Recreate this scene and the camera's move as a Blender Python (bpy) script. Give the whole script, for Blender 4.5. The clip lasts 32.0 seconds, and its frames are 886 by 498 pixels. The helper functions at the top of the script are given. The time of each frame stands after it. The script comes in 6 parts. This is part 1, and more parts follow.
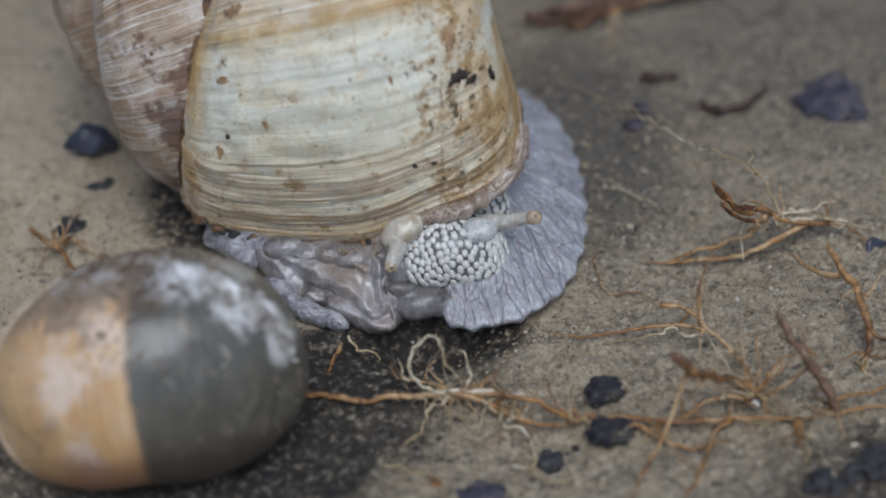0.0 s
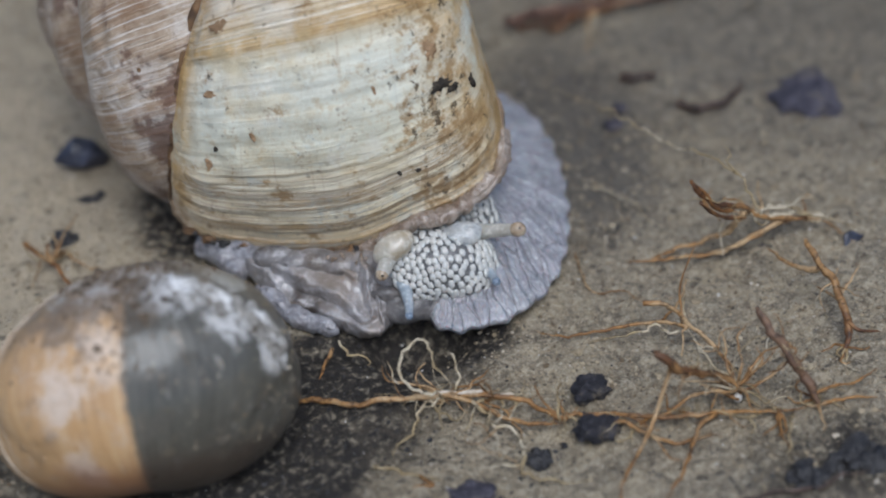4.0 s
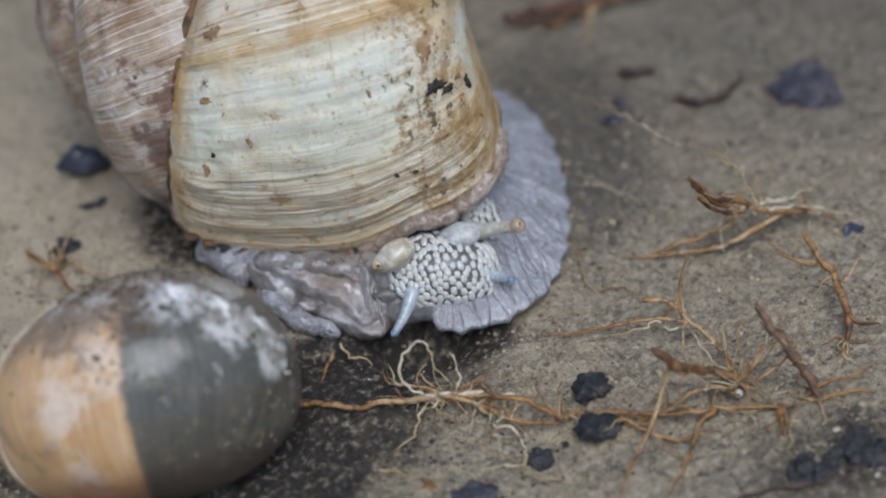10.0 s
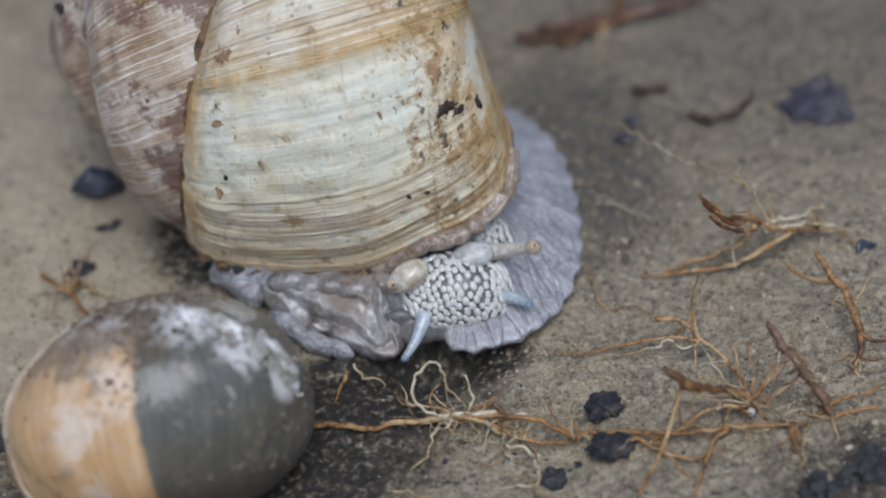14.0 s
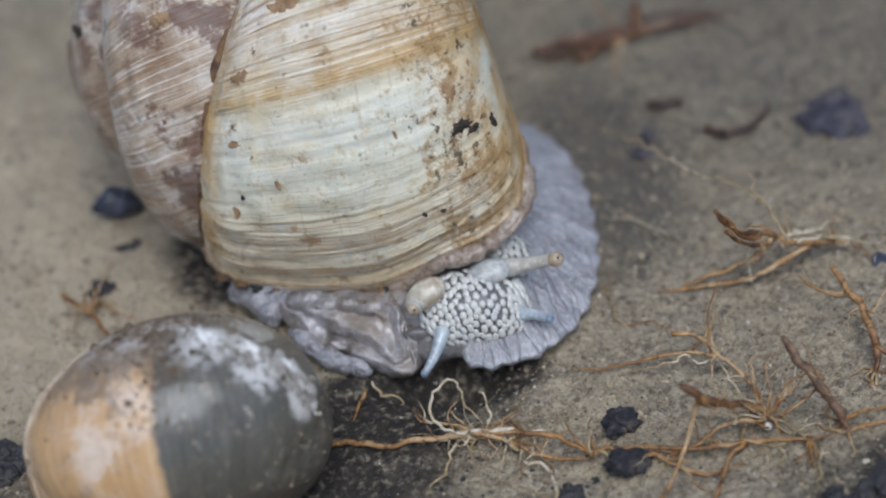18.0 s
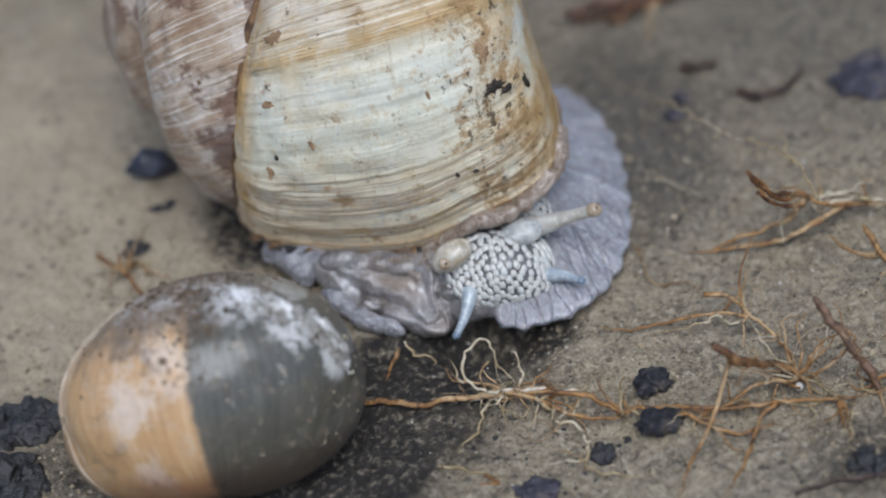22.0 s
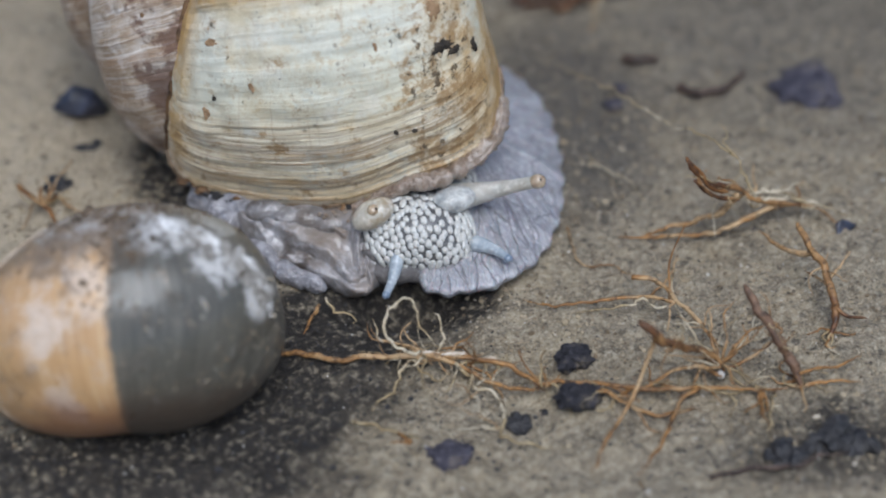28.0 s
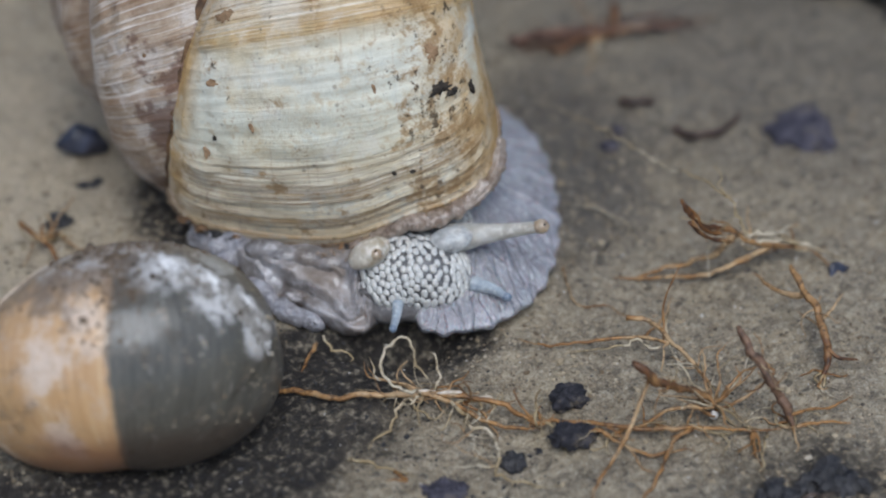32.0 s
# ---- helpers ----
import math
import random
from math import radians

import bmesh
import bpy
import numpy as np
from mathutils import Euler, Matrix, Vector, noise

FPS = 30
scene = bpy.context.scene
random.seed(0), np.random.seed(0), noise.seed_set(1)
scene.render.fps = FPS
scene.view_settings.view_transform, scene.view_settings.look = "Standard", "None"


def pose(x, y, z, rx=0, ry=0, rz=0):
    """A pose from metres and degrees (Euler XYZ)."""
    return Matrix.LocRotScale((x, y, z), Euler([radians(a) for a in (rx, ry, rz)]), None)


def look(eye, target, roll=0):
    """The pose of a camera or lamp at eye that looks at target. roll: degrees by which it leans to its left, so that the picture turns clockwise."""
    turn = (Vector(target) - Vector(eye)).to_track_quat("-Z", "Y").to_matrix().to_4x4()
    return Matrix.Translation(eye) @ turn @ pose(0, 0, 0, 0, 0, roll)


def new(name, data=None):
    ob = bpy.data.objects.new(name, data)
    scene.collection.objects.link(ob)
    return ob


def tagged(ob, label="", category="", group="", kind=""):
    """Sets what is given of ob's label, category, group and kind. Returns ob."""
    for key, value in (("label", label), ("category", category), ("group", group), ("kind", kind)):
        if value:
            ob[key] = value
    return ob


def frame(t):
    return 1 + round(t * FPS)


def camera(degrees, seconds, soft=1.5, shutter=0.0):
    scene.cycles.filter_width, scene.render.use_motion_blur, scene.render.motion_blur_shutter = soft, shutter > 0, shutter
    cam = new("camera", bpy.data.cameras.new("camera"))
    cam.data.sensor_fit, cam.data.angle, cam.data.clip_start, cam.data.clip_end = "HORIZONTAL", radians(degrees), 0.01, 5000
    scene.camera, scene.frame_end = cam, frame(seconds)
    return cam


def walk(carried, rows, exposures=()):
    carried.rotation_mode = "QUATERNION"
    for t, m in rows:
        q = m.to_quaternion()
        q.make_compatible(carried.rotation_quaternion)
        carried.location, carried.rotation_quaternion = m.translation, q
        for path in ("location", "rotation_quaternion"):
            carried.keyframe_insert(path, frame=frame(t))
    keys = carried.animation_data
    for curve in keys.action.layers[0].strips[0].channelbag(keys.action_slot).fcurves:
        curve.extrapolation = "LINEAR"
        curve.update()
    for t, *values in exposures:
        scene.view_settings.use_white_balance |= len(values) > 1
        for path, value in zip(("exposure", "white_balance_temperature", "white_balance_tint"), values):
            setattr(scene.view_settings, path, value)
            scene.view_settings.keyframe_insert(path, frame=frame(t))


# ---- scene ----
cam = camera(22.0, 32.0, soft=2.0)
cam.data.dof.use_dof = True
cam.data.dof.focus_distance = 0.230
cam.data.dof.aperture_fstop = 13.5
# seconds, place in millimetres, turn in degrees
PATH = [
    (0, -3.64, -190.17, 150.31, 51.200, 2.471, -2.854),
    (0.5, -3.33, -190.59, 150.82, 51.284, 2.529, -3.756),
    (1, -3.30, -191.05, 151.53, 51.260, 2.580, -3.756),
    (1.5, -3.09, -191.77, 152.95, 51.119, 3.133, -3.688),
    (2, -2.26, -192.07, 153.50, 50.982, 3.241, -3.365),
    (2.5, -1.49, -192.26, 153.19, 51.020, 3.482, -3.543),
    (3, -1.33, -192.26, 153.58, 50.893, 3.500, -3.656),
    (3.5, -3.32, -193.11, 154.73, 50.860, 3.372, -3.943),
    (5.5, -2.08, -192.42, 154.65, 50.710, 3.955, -3.842),
    (6, -1.44, -192.77, 154.47, 50.696, 4.117, -3.757),
    (6.5, -1.76, -193.31, 154.80, 50.648, 4.155, -3.784),
    (7, -1.56, -193.55, 154.90, 50.530, 4.190, -3.614),
    (7.5, -0.96, -192.53, 154.38, 50.481, 4.495, -3.706),
    (8, -0.73, -192.43, 154.41, 50.385, 4.484, -3.735),
    (8.5, -0.46, -192.77, 155.34, 50.348, 4.607, -3.699),
    (9, -0.67, -192.97, 155.40, 50.421, 4.584, -3.801),
    (9.5, -0.57, -192.77, 155.57, 50.427, 4.657, -4.111),
    (10, -0.10, -192.34, 156.17, 50.388, 4.806, -4.186),
    (10.5, 0.08, -191.93, 156.43, 50.480, 4.884, -4.279),
    (11, 0.07, -192.04, 156.42, 50.567, 4.964, -4.321),
    (11.5, -0.04, -192.21, 156.72, 50.615, 5.080, -4.251),
    (12, 0.00, -192.20, 156.81, 50.603, 5.108, -4.182),
    (12.5, 0.46, -192.00, 157.14, 50.611, 5.240, -4.254),
    (13, 0.54, -192.12, 157.49, 50.612, 5.294, -4.127),
    (13.5, 0.84, -192.14, 157.38, 50.635, 5.374, -4.059),
    (15.5, 1.48, -192.60, 158.02, 50.621, 5.873, -3.898),
    (16, 1.43, -192.36, 158.59, 50.609, 5.990, -3.989),
    (16.5, 2.08, -192.34, 158.71, 50.684, 6.135, -3.855),
    (17, 2.03, -192.54, 158.94, 50.711, 6.211, -3.871),
    (17.5, 2.64, -192.37, 158.79, 50.763, 6.339, -3.777),
    (18, 2.78, -192.38, 158.97, 50.778, 6.447, -3.772),
    (18.5, 2.63, -193.09, 158.46, 50.792, 6.482, -3.669),
    (19, 2.58, -192.86, 159.22, 50.528, 6.637, -3.762),
    (19.5, 2.03, -193.55, 159.51, 50.433, 6.650, -3.570),
    (20, 2.34, -193.70, 158.80, 50.372, 6.651, -3.266),
    (20.5, 2.48, -193.80, 159.23, 50.270, 6.756, -3.263),
    (21, 2.47, -193.55, 158.65, 50.261, 6.818, -3.167),
    (21.5, 3.06, -193.45, 159.01, 50.093, 6.953, -3.017),
    (22, 2.76, -193.69, 158.74, 50.109, 6.889, -3.038),
    (22.5, 2.69, -193.72, 159.30, 49.967, 6.894, -3.072),
    (23, 2.89, -194.05, 158.84, 49.994, 6.921, -2.908),
    (23.5, 4.01, -191.98, 158.40, 49.890, 6.571, -3.154),
    (24, 1.68, -191.79, 155.98, 50.850, 5.689, -4.069),
    (24.5, 0.63, -196.27, 154.24, 50.788, 4.546, -2.676),
    (25, -1.16, -196.59, 151.22, 51.434, 2.809, -1.735),
    (25.5, -1.78, -196.64, 151.13, 51.530, 2.653, -2.028),
    (26, -0.92, -196.51, 150.90, 51.450, 2.510, -2.099),
    (26.5, -1.98, -195.97, 149.60, 51.546, 1.680, -2.393),
    (28.5, -3.16, -197.91, 149.54, 51.605, 0.596, -1.712),
    (29, -3.56, -198.61, 148.86, 51.788, 0.350, -1.597),
    (29.5, -3.11, -197.86, 148.47, 51.839, 0.524, -1.722),
    (30, -3.29, -197.71, 148.58, 51.839, 0.653, -1.983),
    (30.5, -3.24, -198.19, 148.92, 51.747, 0.469, -1.664),
    (31, -3.19, -197.46, 148.98, 51.791, 0.654, -1.935),
    (31.5, -2.38, -196.85, 150.58, 51.917, 1.210, -2.374),
    (32, -2.58, -198.69, 151.47, 52.463, 0.536, -1.696),
]
walk(cam, [(t, pose(x / 1000, y / 1000, z / 1000, a, b, c)) for t, x, y, z, a, b, c in PATH], [(0, -0.14, 5780, 8), (3.5, -0.04, 5780, 8), (6, 0.0, 5780, 8), (12, 0.02, 5780, 8), (19, 0.06, 5780, 8), (26, 0.12, 5780, 8), (31, 0.15, 5780, 8), (32, 0.0, 5780, 8)])

# ---- light ----
world = bpy.data.worlds.new("sky")
scene.world = world
world.use_nodes = True
wn = world.node_tree.nodes
sky = wn.new("ShaderNodeTexSky")
sky.sky_type, sky.sun_disc = "NISHITA", False
sky.sun_elevation, sky.sun_rotation = radians(60), radians(171)
sky.dust_density = 2.5
sky.air_density = 0.8
wn["Background"].inputs["Strength"].default_value = 0.115
world.node_tree.links.new(sky.outputs[0], wn["Background"].inputs["Color"])
sun = new("sun", bpy.data.lights.new("sun", "SUN"))
sun.data.energy, sun.data.angle, sun.data.color = 2.1, radians(44), (1.0, 0.985, 0.96)
sun.matrix_world = look((0.04, -0.255, 0.45), (0, 0, 0))

# ---- materials ----
MM = 0.001


def rgb(*c):
    return (c[0], c[1], c[2], 1.0)


class Mat:
    """A small helper to wire node materials."""

    def __init__(self, name, rough=0.6, spec=0.4):
        self.m = bpy.data.materials.new(name)
        self.m.use_nodes = True
        self.t = self.m.node_tree
        self.b = self.t.nodes["Principled BSDF"]
        self.b.inputs["Roughness"].default_value = rough
        self.b.inputs["Specular IOR Level"].default_value = spec
        self.co = self.node("ShaderNodeTexCoord").outputs["Object"]

    def node(self, kind, **kw):
        n = self.t.nodes.new(kind)
        for k, v in kw.items():
            n.inputs[k].default_value = v
        return n

    def link(self, a, b):
        self.t.links.new(a, b)

    def uv(self):
        return self.node("ShaderNodeUVMap").outputs["UV"]

    def mapped(self, src, scale):
        n = self.node("ShaderNodeMapping")
        n.inputs["Scale"].default_value = scale
        self.link(src, n.inputs["Vector"])
        return n.outputs["Vector"]

    def noise(self, scale, detail=4.0, src=None, rough=0.55, distort=0.0):
        n = self.node("ShaderNodeTexNoise", Scale=scale, Detail=detail, Roughness=rough, Distortion=distort)
        self.link(src or self.co, n.inputs["Vector"])
        return n.outputs["Fac"]

    def cells(self, scale, src=None, feature="F1"):
        n = self.node("ShaderNodeTexVoronoi", Scale=scale)
        n.feature = feature
        self.link(src or self.co, n.inputs["Vector"])
        return n.outputs["Distance"]

    def ramp(self, fac, stops, mode="LINEAR"):
        n = self.node("ShaderNodeValToRGB")
        n.color_ramp.interpolation = mode
        el = n.color_ramp.elements
        while len(el) < len(stops):
            el.new(0.5)
        for e, (p, c) in zip(el, stops):
            e.position = p
            e.color = rgb(*c) if len(c) == 3 else c
        self.link(fac, n.inputs["Fac"])
        return n.outputs["Color"]

    def step(self, fac, a, b):
        n = self.node("ShaderNodeMapRange")
        n.interpolation_type = "SMOOTHSTEP"
        n.inputs["From Min"].default_value, n.inputs["From Max"].default_value = a, b
        self.link(fac, n.inputs["Value"])
        return n.outputs["Result"]

    def math(self, op, a, b):
        n = self.node("ShaderNodeMath")
        n.operation = op
        for i, v in enumerate((a, b)):
            if isinstance(v, (int, float)):
                n.inputs[i].default_value = v
            else:
                self.link(v, n.inputs[i])
        return n.outputs[0]

    def mix(self, fac, a, b, blend="MIX"):
        n = self.node("ShaderNodeMix")
        n.data_type, n.blend_type = "RGBA", blend
        for key, v in ((0, fac), (6, a), (7, b)):
            if isinstance(v, (int, float)):
                n.inputs[key].default_value = v
            elif isinstance(v, tuple):
                n.inputs[key].default_value = rgb(*v)
            else:
                self.link(v, n.inputs[key])
        return n.outputs[2]

    def split(self, src):
        n = self.node("ShaderNodeSeparateXYZ")
        self.link(src, n.inputs[0])
        return n.outputs[0], n.outputs[1], n.outputs[2]

    def color(self, c):
        self.link(c, self.b.inputs["Base Color"])

    def rough(self, fac, lo, hi):
        n = self.node("ShaderNodeMapRange")
        n.inputs["To Min"].default_value, n.inputs["To Max"].default_value = lo, hi
        self.link(fac, n.inputs["Value"])
        self.link(n.outputs["Result"], self.b.inputs["Roughness"])

    def bump(self, fac, mm, strength=1.0, under=None):
        n = self.node("ShaderNodeBump", Strength=strength, Distance=mm * MM)
        self.link(fac, n.inputs["Height"])
        if under:
            self.link(under, n.inputs["Normal"])
        self.link(n.outputs["Normal"], self.b.inputs["Normal"])
        return n.outputs["Normal"]


def mat_ground():
    k = Mat("sandy_clay", 0.85, 0.3)
    big, mid, fine, grit = k.noise(60, 5, rough=0.65), k.noise(260, 7, rough=0.72), k.noise(1100, 5, rough=0.7), k.noise(2600, 4, rough=0.7)
    sharp = k.noise(4200, 3, rough=0.7)
    c = k.ramp(mid, [(0.32, (0.150, 0.120, 0.080)), (0.47, (0.335, 0.270, 0.178)), (0.64, (0.54, 0.445, 0.295))])
    c = k.mix(k.math("MULTIPLY", k.step(big, 0.40, 0.62), 0.6), c, (0.285, 0.240, 0.175))
    c = k.mix(k.math("MULTIPLY", k.step(fine, 0.50, 0.60), 0.65), c, (0.54, 0.465, 0.34))
    c = k.mix(k.math("MULTIPLY", k.step(fine, 0.46, 0.38), 0.6), c, (0.11, 0.092, 0.070))
    c = k.mix(k.math("MULTIPLY", k.step(grit, 0.54, 0.62), 0.5), c, (0.085, 0.072, 0.052))
    c = k.mix(k.math("MULTIPLY", k.step(sharp, 0.55, 0.62), 0.6), c, (0.62, 0.56, 0.44))
    # damp dark soil plus painted shade, richer before the snail and round small shell
    x, y, z = k.split(k.co)
    wet = k.noise(85, 6, rough=0.75)

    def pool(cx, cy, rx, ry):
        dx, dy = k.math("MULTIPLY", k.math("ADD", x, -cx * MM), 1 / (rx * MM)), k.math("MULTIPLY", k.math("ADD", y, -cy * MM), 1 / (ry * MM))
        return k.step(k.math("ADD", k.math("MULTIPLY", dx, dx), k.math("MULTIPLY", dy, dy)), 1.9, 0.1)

    # ground shade beside and behind the big shell painted in; far right is greyer
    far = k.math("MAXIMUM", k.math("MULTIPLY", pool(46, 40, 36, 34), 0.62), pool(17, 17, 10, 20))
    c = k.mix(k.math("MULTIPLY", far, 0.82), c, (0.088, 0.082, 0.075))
    c = k.mix(k.math("MULTIPLY", pool(-55, 14, 26, 34), 0.75), c, (0.56, 0.47, 0.335))
    # the pool at (-25, 9) paints the shade under the spire
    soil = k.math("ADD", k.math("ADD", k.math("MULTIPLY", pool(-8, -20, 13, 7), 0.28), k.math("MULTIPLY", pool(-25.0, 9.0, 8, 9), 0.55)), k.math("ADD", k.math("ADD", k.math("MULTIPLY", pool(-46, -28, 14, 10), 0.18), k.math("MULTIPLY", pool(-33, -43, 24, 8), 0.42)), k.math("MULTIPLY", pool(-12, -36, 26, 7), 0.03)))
    # the pool at (-3.8, -16.2) paints the shade under the mouth
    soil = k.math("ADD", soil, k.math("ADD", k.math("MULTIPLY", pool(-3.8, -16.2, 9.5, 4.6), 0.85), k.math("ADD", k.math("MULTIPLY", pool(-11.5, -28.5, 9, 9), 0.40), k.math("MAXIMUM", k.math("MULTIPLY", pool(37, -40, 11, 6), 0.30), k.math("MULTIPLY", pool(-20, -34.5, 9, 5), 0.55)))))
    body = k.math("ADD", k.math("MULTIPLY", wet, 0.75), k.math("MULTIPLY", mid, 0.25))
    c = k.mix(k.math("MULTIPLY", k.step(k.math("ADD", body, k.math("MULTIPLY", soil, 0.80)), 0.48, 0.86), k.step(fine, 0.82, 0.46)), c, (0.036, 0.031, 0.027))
    specks = k.step(k.cells(430, src=k.mapped(k.co, (1, 1.2, 1))), 0.27, 0.15)
    some = k.step(k.noise(160, 3), 0.44, 0.53)
    c = k.mix(k.math("MULTIPLY", k.math("MULTIPLY", specks, some), 0.6), c, (0.035, 0.032, 0.032))
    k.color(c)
    k.rough(fine, 0.60, 0.95)
    n = k.bump(mid, 1.4, 1.0)
    n = k.bump(fine, 0.45, 1.0, n)
    n = k.bump(grit, 0.22, 1.0, n)
    k.bump(sharp, 0.12, 1.0, n)
    return k.m


def mat_shell():
    """Uv: x across the whorl from suture to base, y along the coil in turns from the lip."""
    k = Mat("weathered_shell", 0.45, 0.45)
    uv = k.uv()
    u, v, _ = k.split(uv)
    wob = k.noise(110, 4)
    vv = k.math("ADD", v, k.math("MULTIPLY", k.math("SUBTRACT", wob, 0.5), 0.02))
    lines = k.noise(1.0, 6, src=k.mapped(uv, (1.3, 115, 1)), rough=0.75)
    fine = k.noise(1.0, 5, src=k.mapped(uv, (3.2, 520, 1)), rough=0.7)
    patch = k.noise(170, 6, rough=0.7)
    c = k.ramp(vv, [(0.0, (0.34, 0.19, 0.075)), (0.008, (0.76, 0.58, 0.34)), (0.03, (0.88, 0.77, 0.53)), (0.055, (0.86, 0.78, 0.59)),
                    (0.080, (0.68, 0.645, 0.49)), (0.125, (0.665, 0.665, 0.565)), (0.146, (0.67, 0.62, 0.47)), (0.153, (0.54, 0.35, 0.14)), (0.170, (0.70, 0.58, 0.41)),
                    (0.195, (0.76, 0.68, 0.575)), (0.26, (0.77, 0.71, 0.63)), (1.0, (0.60, 0.50, 0.40))])
    ridge = k.noise(1.0, 4, src=k.mapped(uv, (0.9, 300, 1)), rough=0.65)
    near_lip = k.step(vv, 0.095, 0.040)
    ribbed = k.math("MAXIMUM", near_lip, k.step(vv, 0.140, 0.160))
    c = k.mix(k.math("MULTIPLY", k.step(ridge, 0.525, 0.565), k.math("MULTIPLY", near_lip, 0.7)), c, (0.25, 0.125, 0.040))
    c = k.mix(k.math("MULTIPLY", k.step(ridge, 0.48, 0.41), k.math("MULTIPLY", near_lip, 0.7)), c, (0.88, 0.81, 0.63))
    scratch = k.noise(1.0, 4, src=k.mapped(uv, (75, 9, 1)), rough=0.7)
    c = k.mix(k.math("MULTIPLY", k.step(scratch, 0.60, 0.68), 0.40), c, (0.42, 0.30, 0.17))
    amount = k.math("ADD", k.math("MULTIPLY", ribbed, 0.36), 0.09)
    c = k.mix(k.math("MULTIPLY", k.step(lines, 0.51, 0.62), amount), c, (0.42, 0.25, 0.09))
    c = k.mix(k.math("MULTIPLY", k.step(fine, 0.52, 0.62), k.math("ADD", k.math("MULTIPLY", ribbed, 0.3), 0.2)), c, (0.84, 0.80, 0.68))
    c = k.mix(k.math("MULTIPLY", k.step(fine, 0.47, 0.37), k.math("ADD", k.math("MULTIPLY", ribbed, 0.25), 0.12)), c, (0.46, 0.33, 0.16))
    crisp = k.noise(1.0, 3, src=k.mapped(uv, (1.0, 420, 1)), rough=0.5)
    c = k.mix(k.math("MULTIPLY", k.step(crisp, 0.425, 0.385), k.math("MULTIPLY", ribbed, 0.75)), c, (0.30, 0.17, 0.06))
    c = k.mix(k.math("MULTIPLY", k.step(crisp, 0.58, 0.62), k.math("MULTIPLY", ribbed, 0.5)), c, (0.88, 0.83, 0.70))
    # yellow and green-grey clouds, tan shoulder beside the suture, tan base
    cloud = k.noise(110, 7, rough=0.75)
    c = k.mix(k.math("MULTIPLY", k.step(cloud, 0.52, 0.62), 0.42), c, (0.62, 0.50, 0.29))
    c = k.mix(k.math("MULTIPLY", k.step(cloud, 0.48, 0.38), 0.55), c, (0.57, 0.60, 0.545))
    c = k.mix(k.math("MULTIPLY", k.step(k.noise(620, 6, rough=0.78), 0.53, 0.64), 0.5), c, (0.50, 0.36, 0.17))
    worn = k.step(k.noise(260, 6, rough=0.78), 0.54, 0.62)
    c = k.mix(k.math("MULTIPLY", worn, 0.4), c, (0.50, 0.42, 0.27))
    edge = k.math("MAXIMUM", k.step(u, 0.27, 0.11), k.step(u, 0.62, 0.86))
    c = k.mix(k.math("MULTIPLY", edge, k.step(patch, 0.34, 0.58)), c, (0.52, 0.33, 0.125))
    c = k.mix(k.math("MULTIPLY", k.step(k.noise(95, 5, rough=0.7), 0.56, 0.66), 0.35), c, (0.78, 0.76, 0.68))
    # brown stains, thick in one band down the side, and dark spots
    side = k.math("MULTIPLY", k.step(u, 0.605, 0.675), k.step(u, 0.825, 0.755))
    blot = k.math("ADD", k.noise(330, 7, rough=0.8), k.math("ADD", k.math("MULTIPLY", side, 0.085), k.math("MULTIPLY", near_lip, 0.025)))
    c = k.mix(k.math("MULTIPLY", k.step(blot, 0.55, 0.66), 0.8), c, (0.32, 0.185, 0.065))
    crumb = k.math("ADD", k.noise(700, 5, rough=0.75), k.math("MULTIPLY", side, 0.07))
    c = k.mix(k.math("MULTIPLY", k.step(crumb, 0.63, 0.69), 0.9), c, (0.07, 0.045, 0.022))
    dots = k.math("MULTIPLY", k.step(k.cells(800), 0.26, 0.12), k.step(k.noise(150, 3), 0.50, 0.60))
    c = k.mix(k.math("MULTIPLY", dots, 0.55), c, (0.12, 0.080, 0.042))
    k.color(c)
    k.rough(lines, 0.30, 0.62)
    n = k.bump(k.math("MULTIPLY", ridge, ribbed), 0.42, 0.9)
    n = k.bump(k.math("MULTIPLY", lines, k.math("ADD", k.math("MULTIPLY", ribbed, 0.82), 0.18)), 0.5, 0.9, n)
    n = k.bump(fine, 0.10, 1.0, n)
    n = k.bump(k.noise(420, 6, rough=0.75), 0.30, 0.8, n)
    dent = k.node("ShaderNodeTexVoronoi", Scale=420)
    dent.feature = "SMOOTH_F1"
    k.link(k.co, dent.inputs["Vector"])
    k.bump(dent.outputs["Distance"], 0.45, 0.45, n)
    return k.m


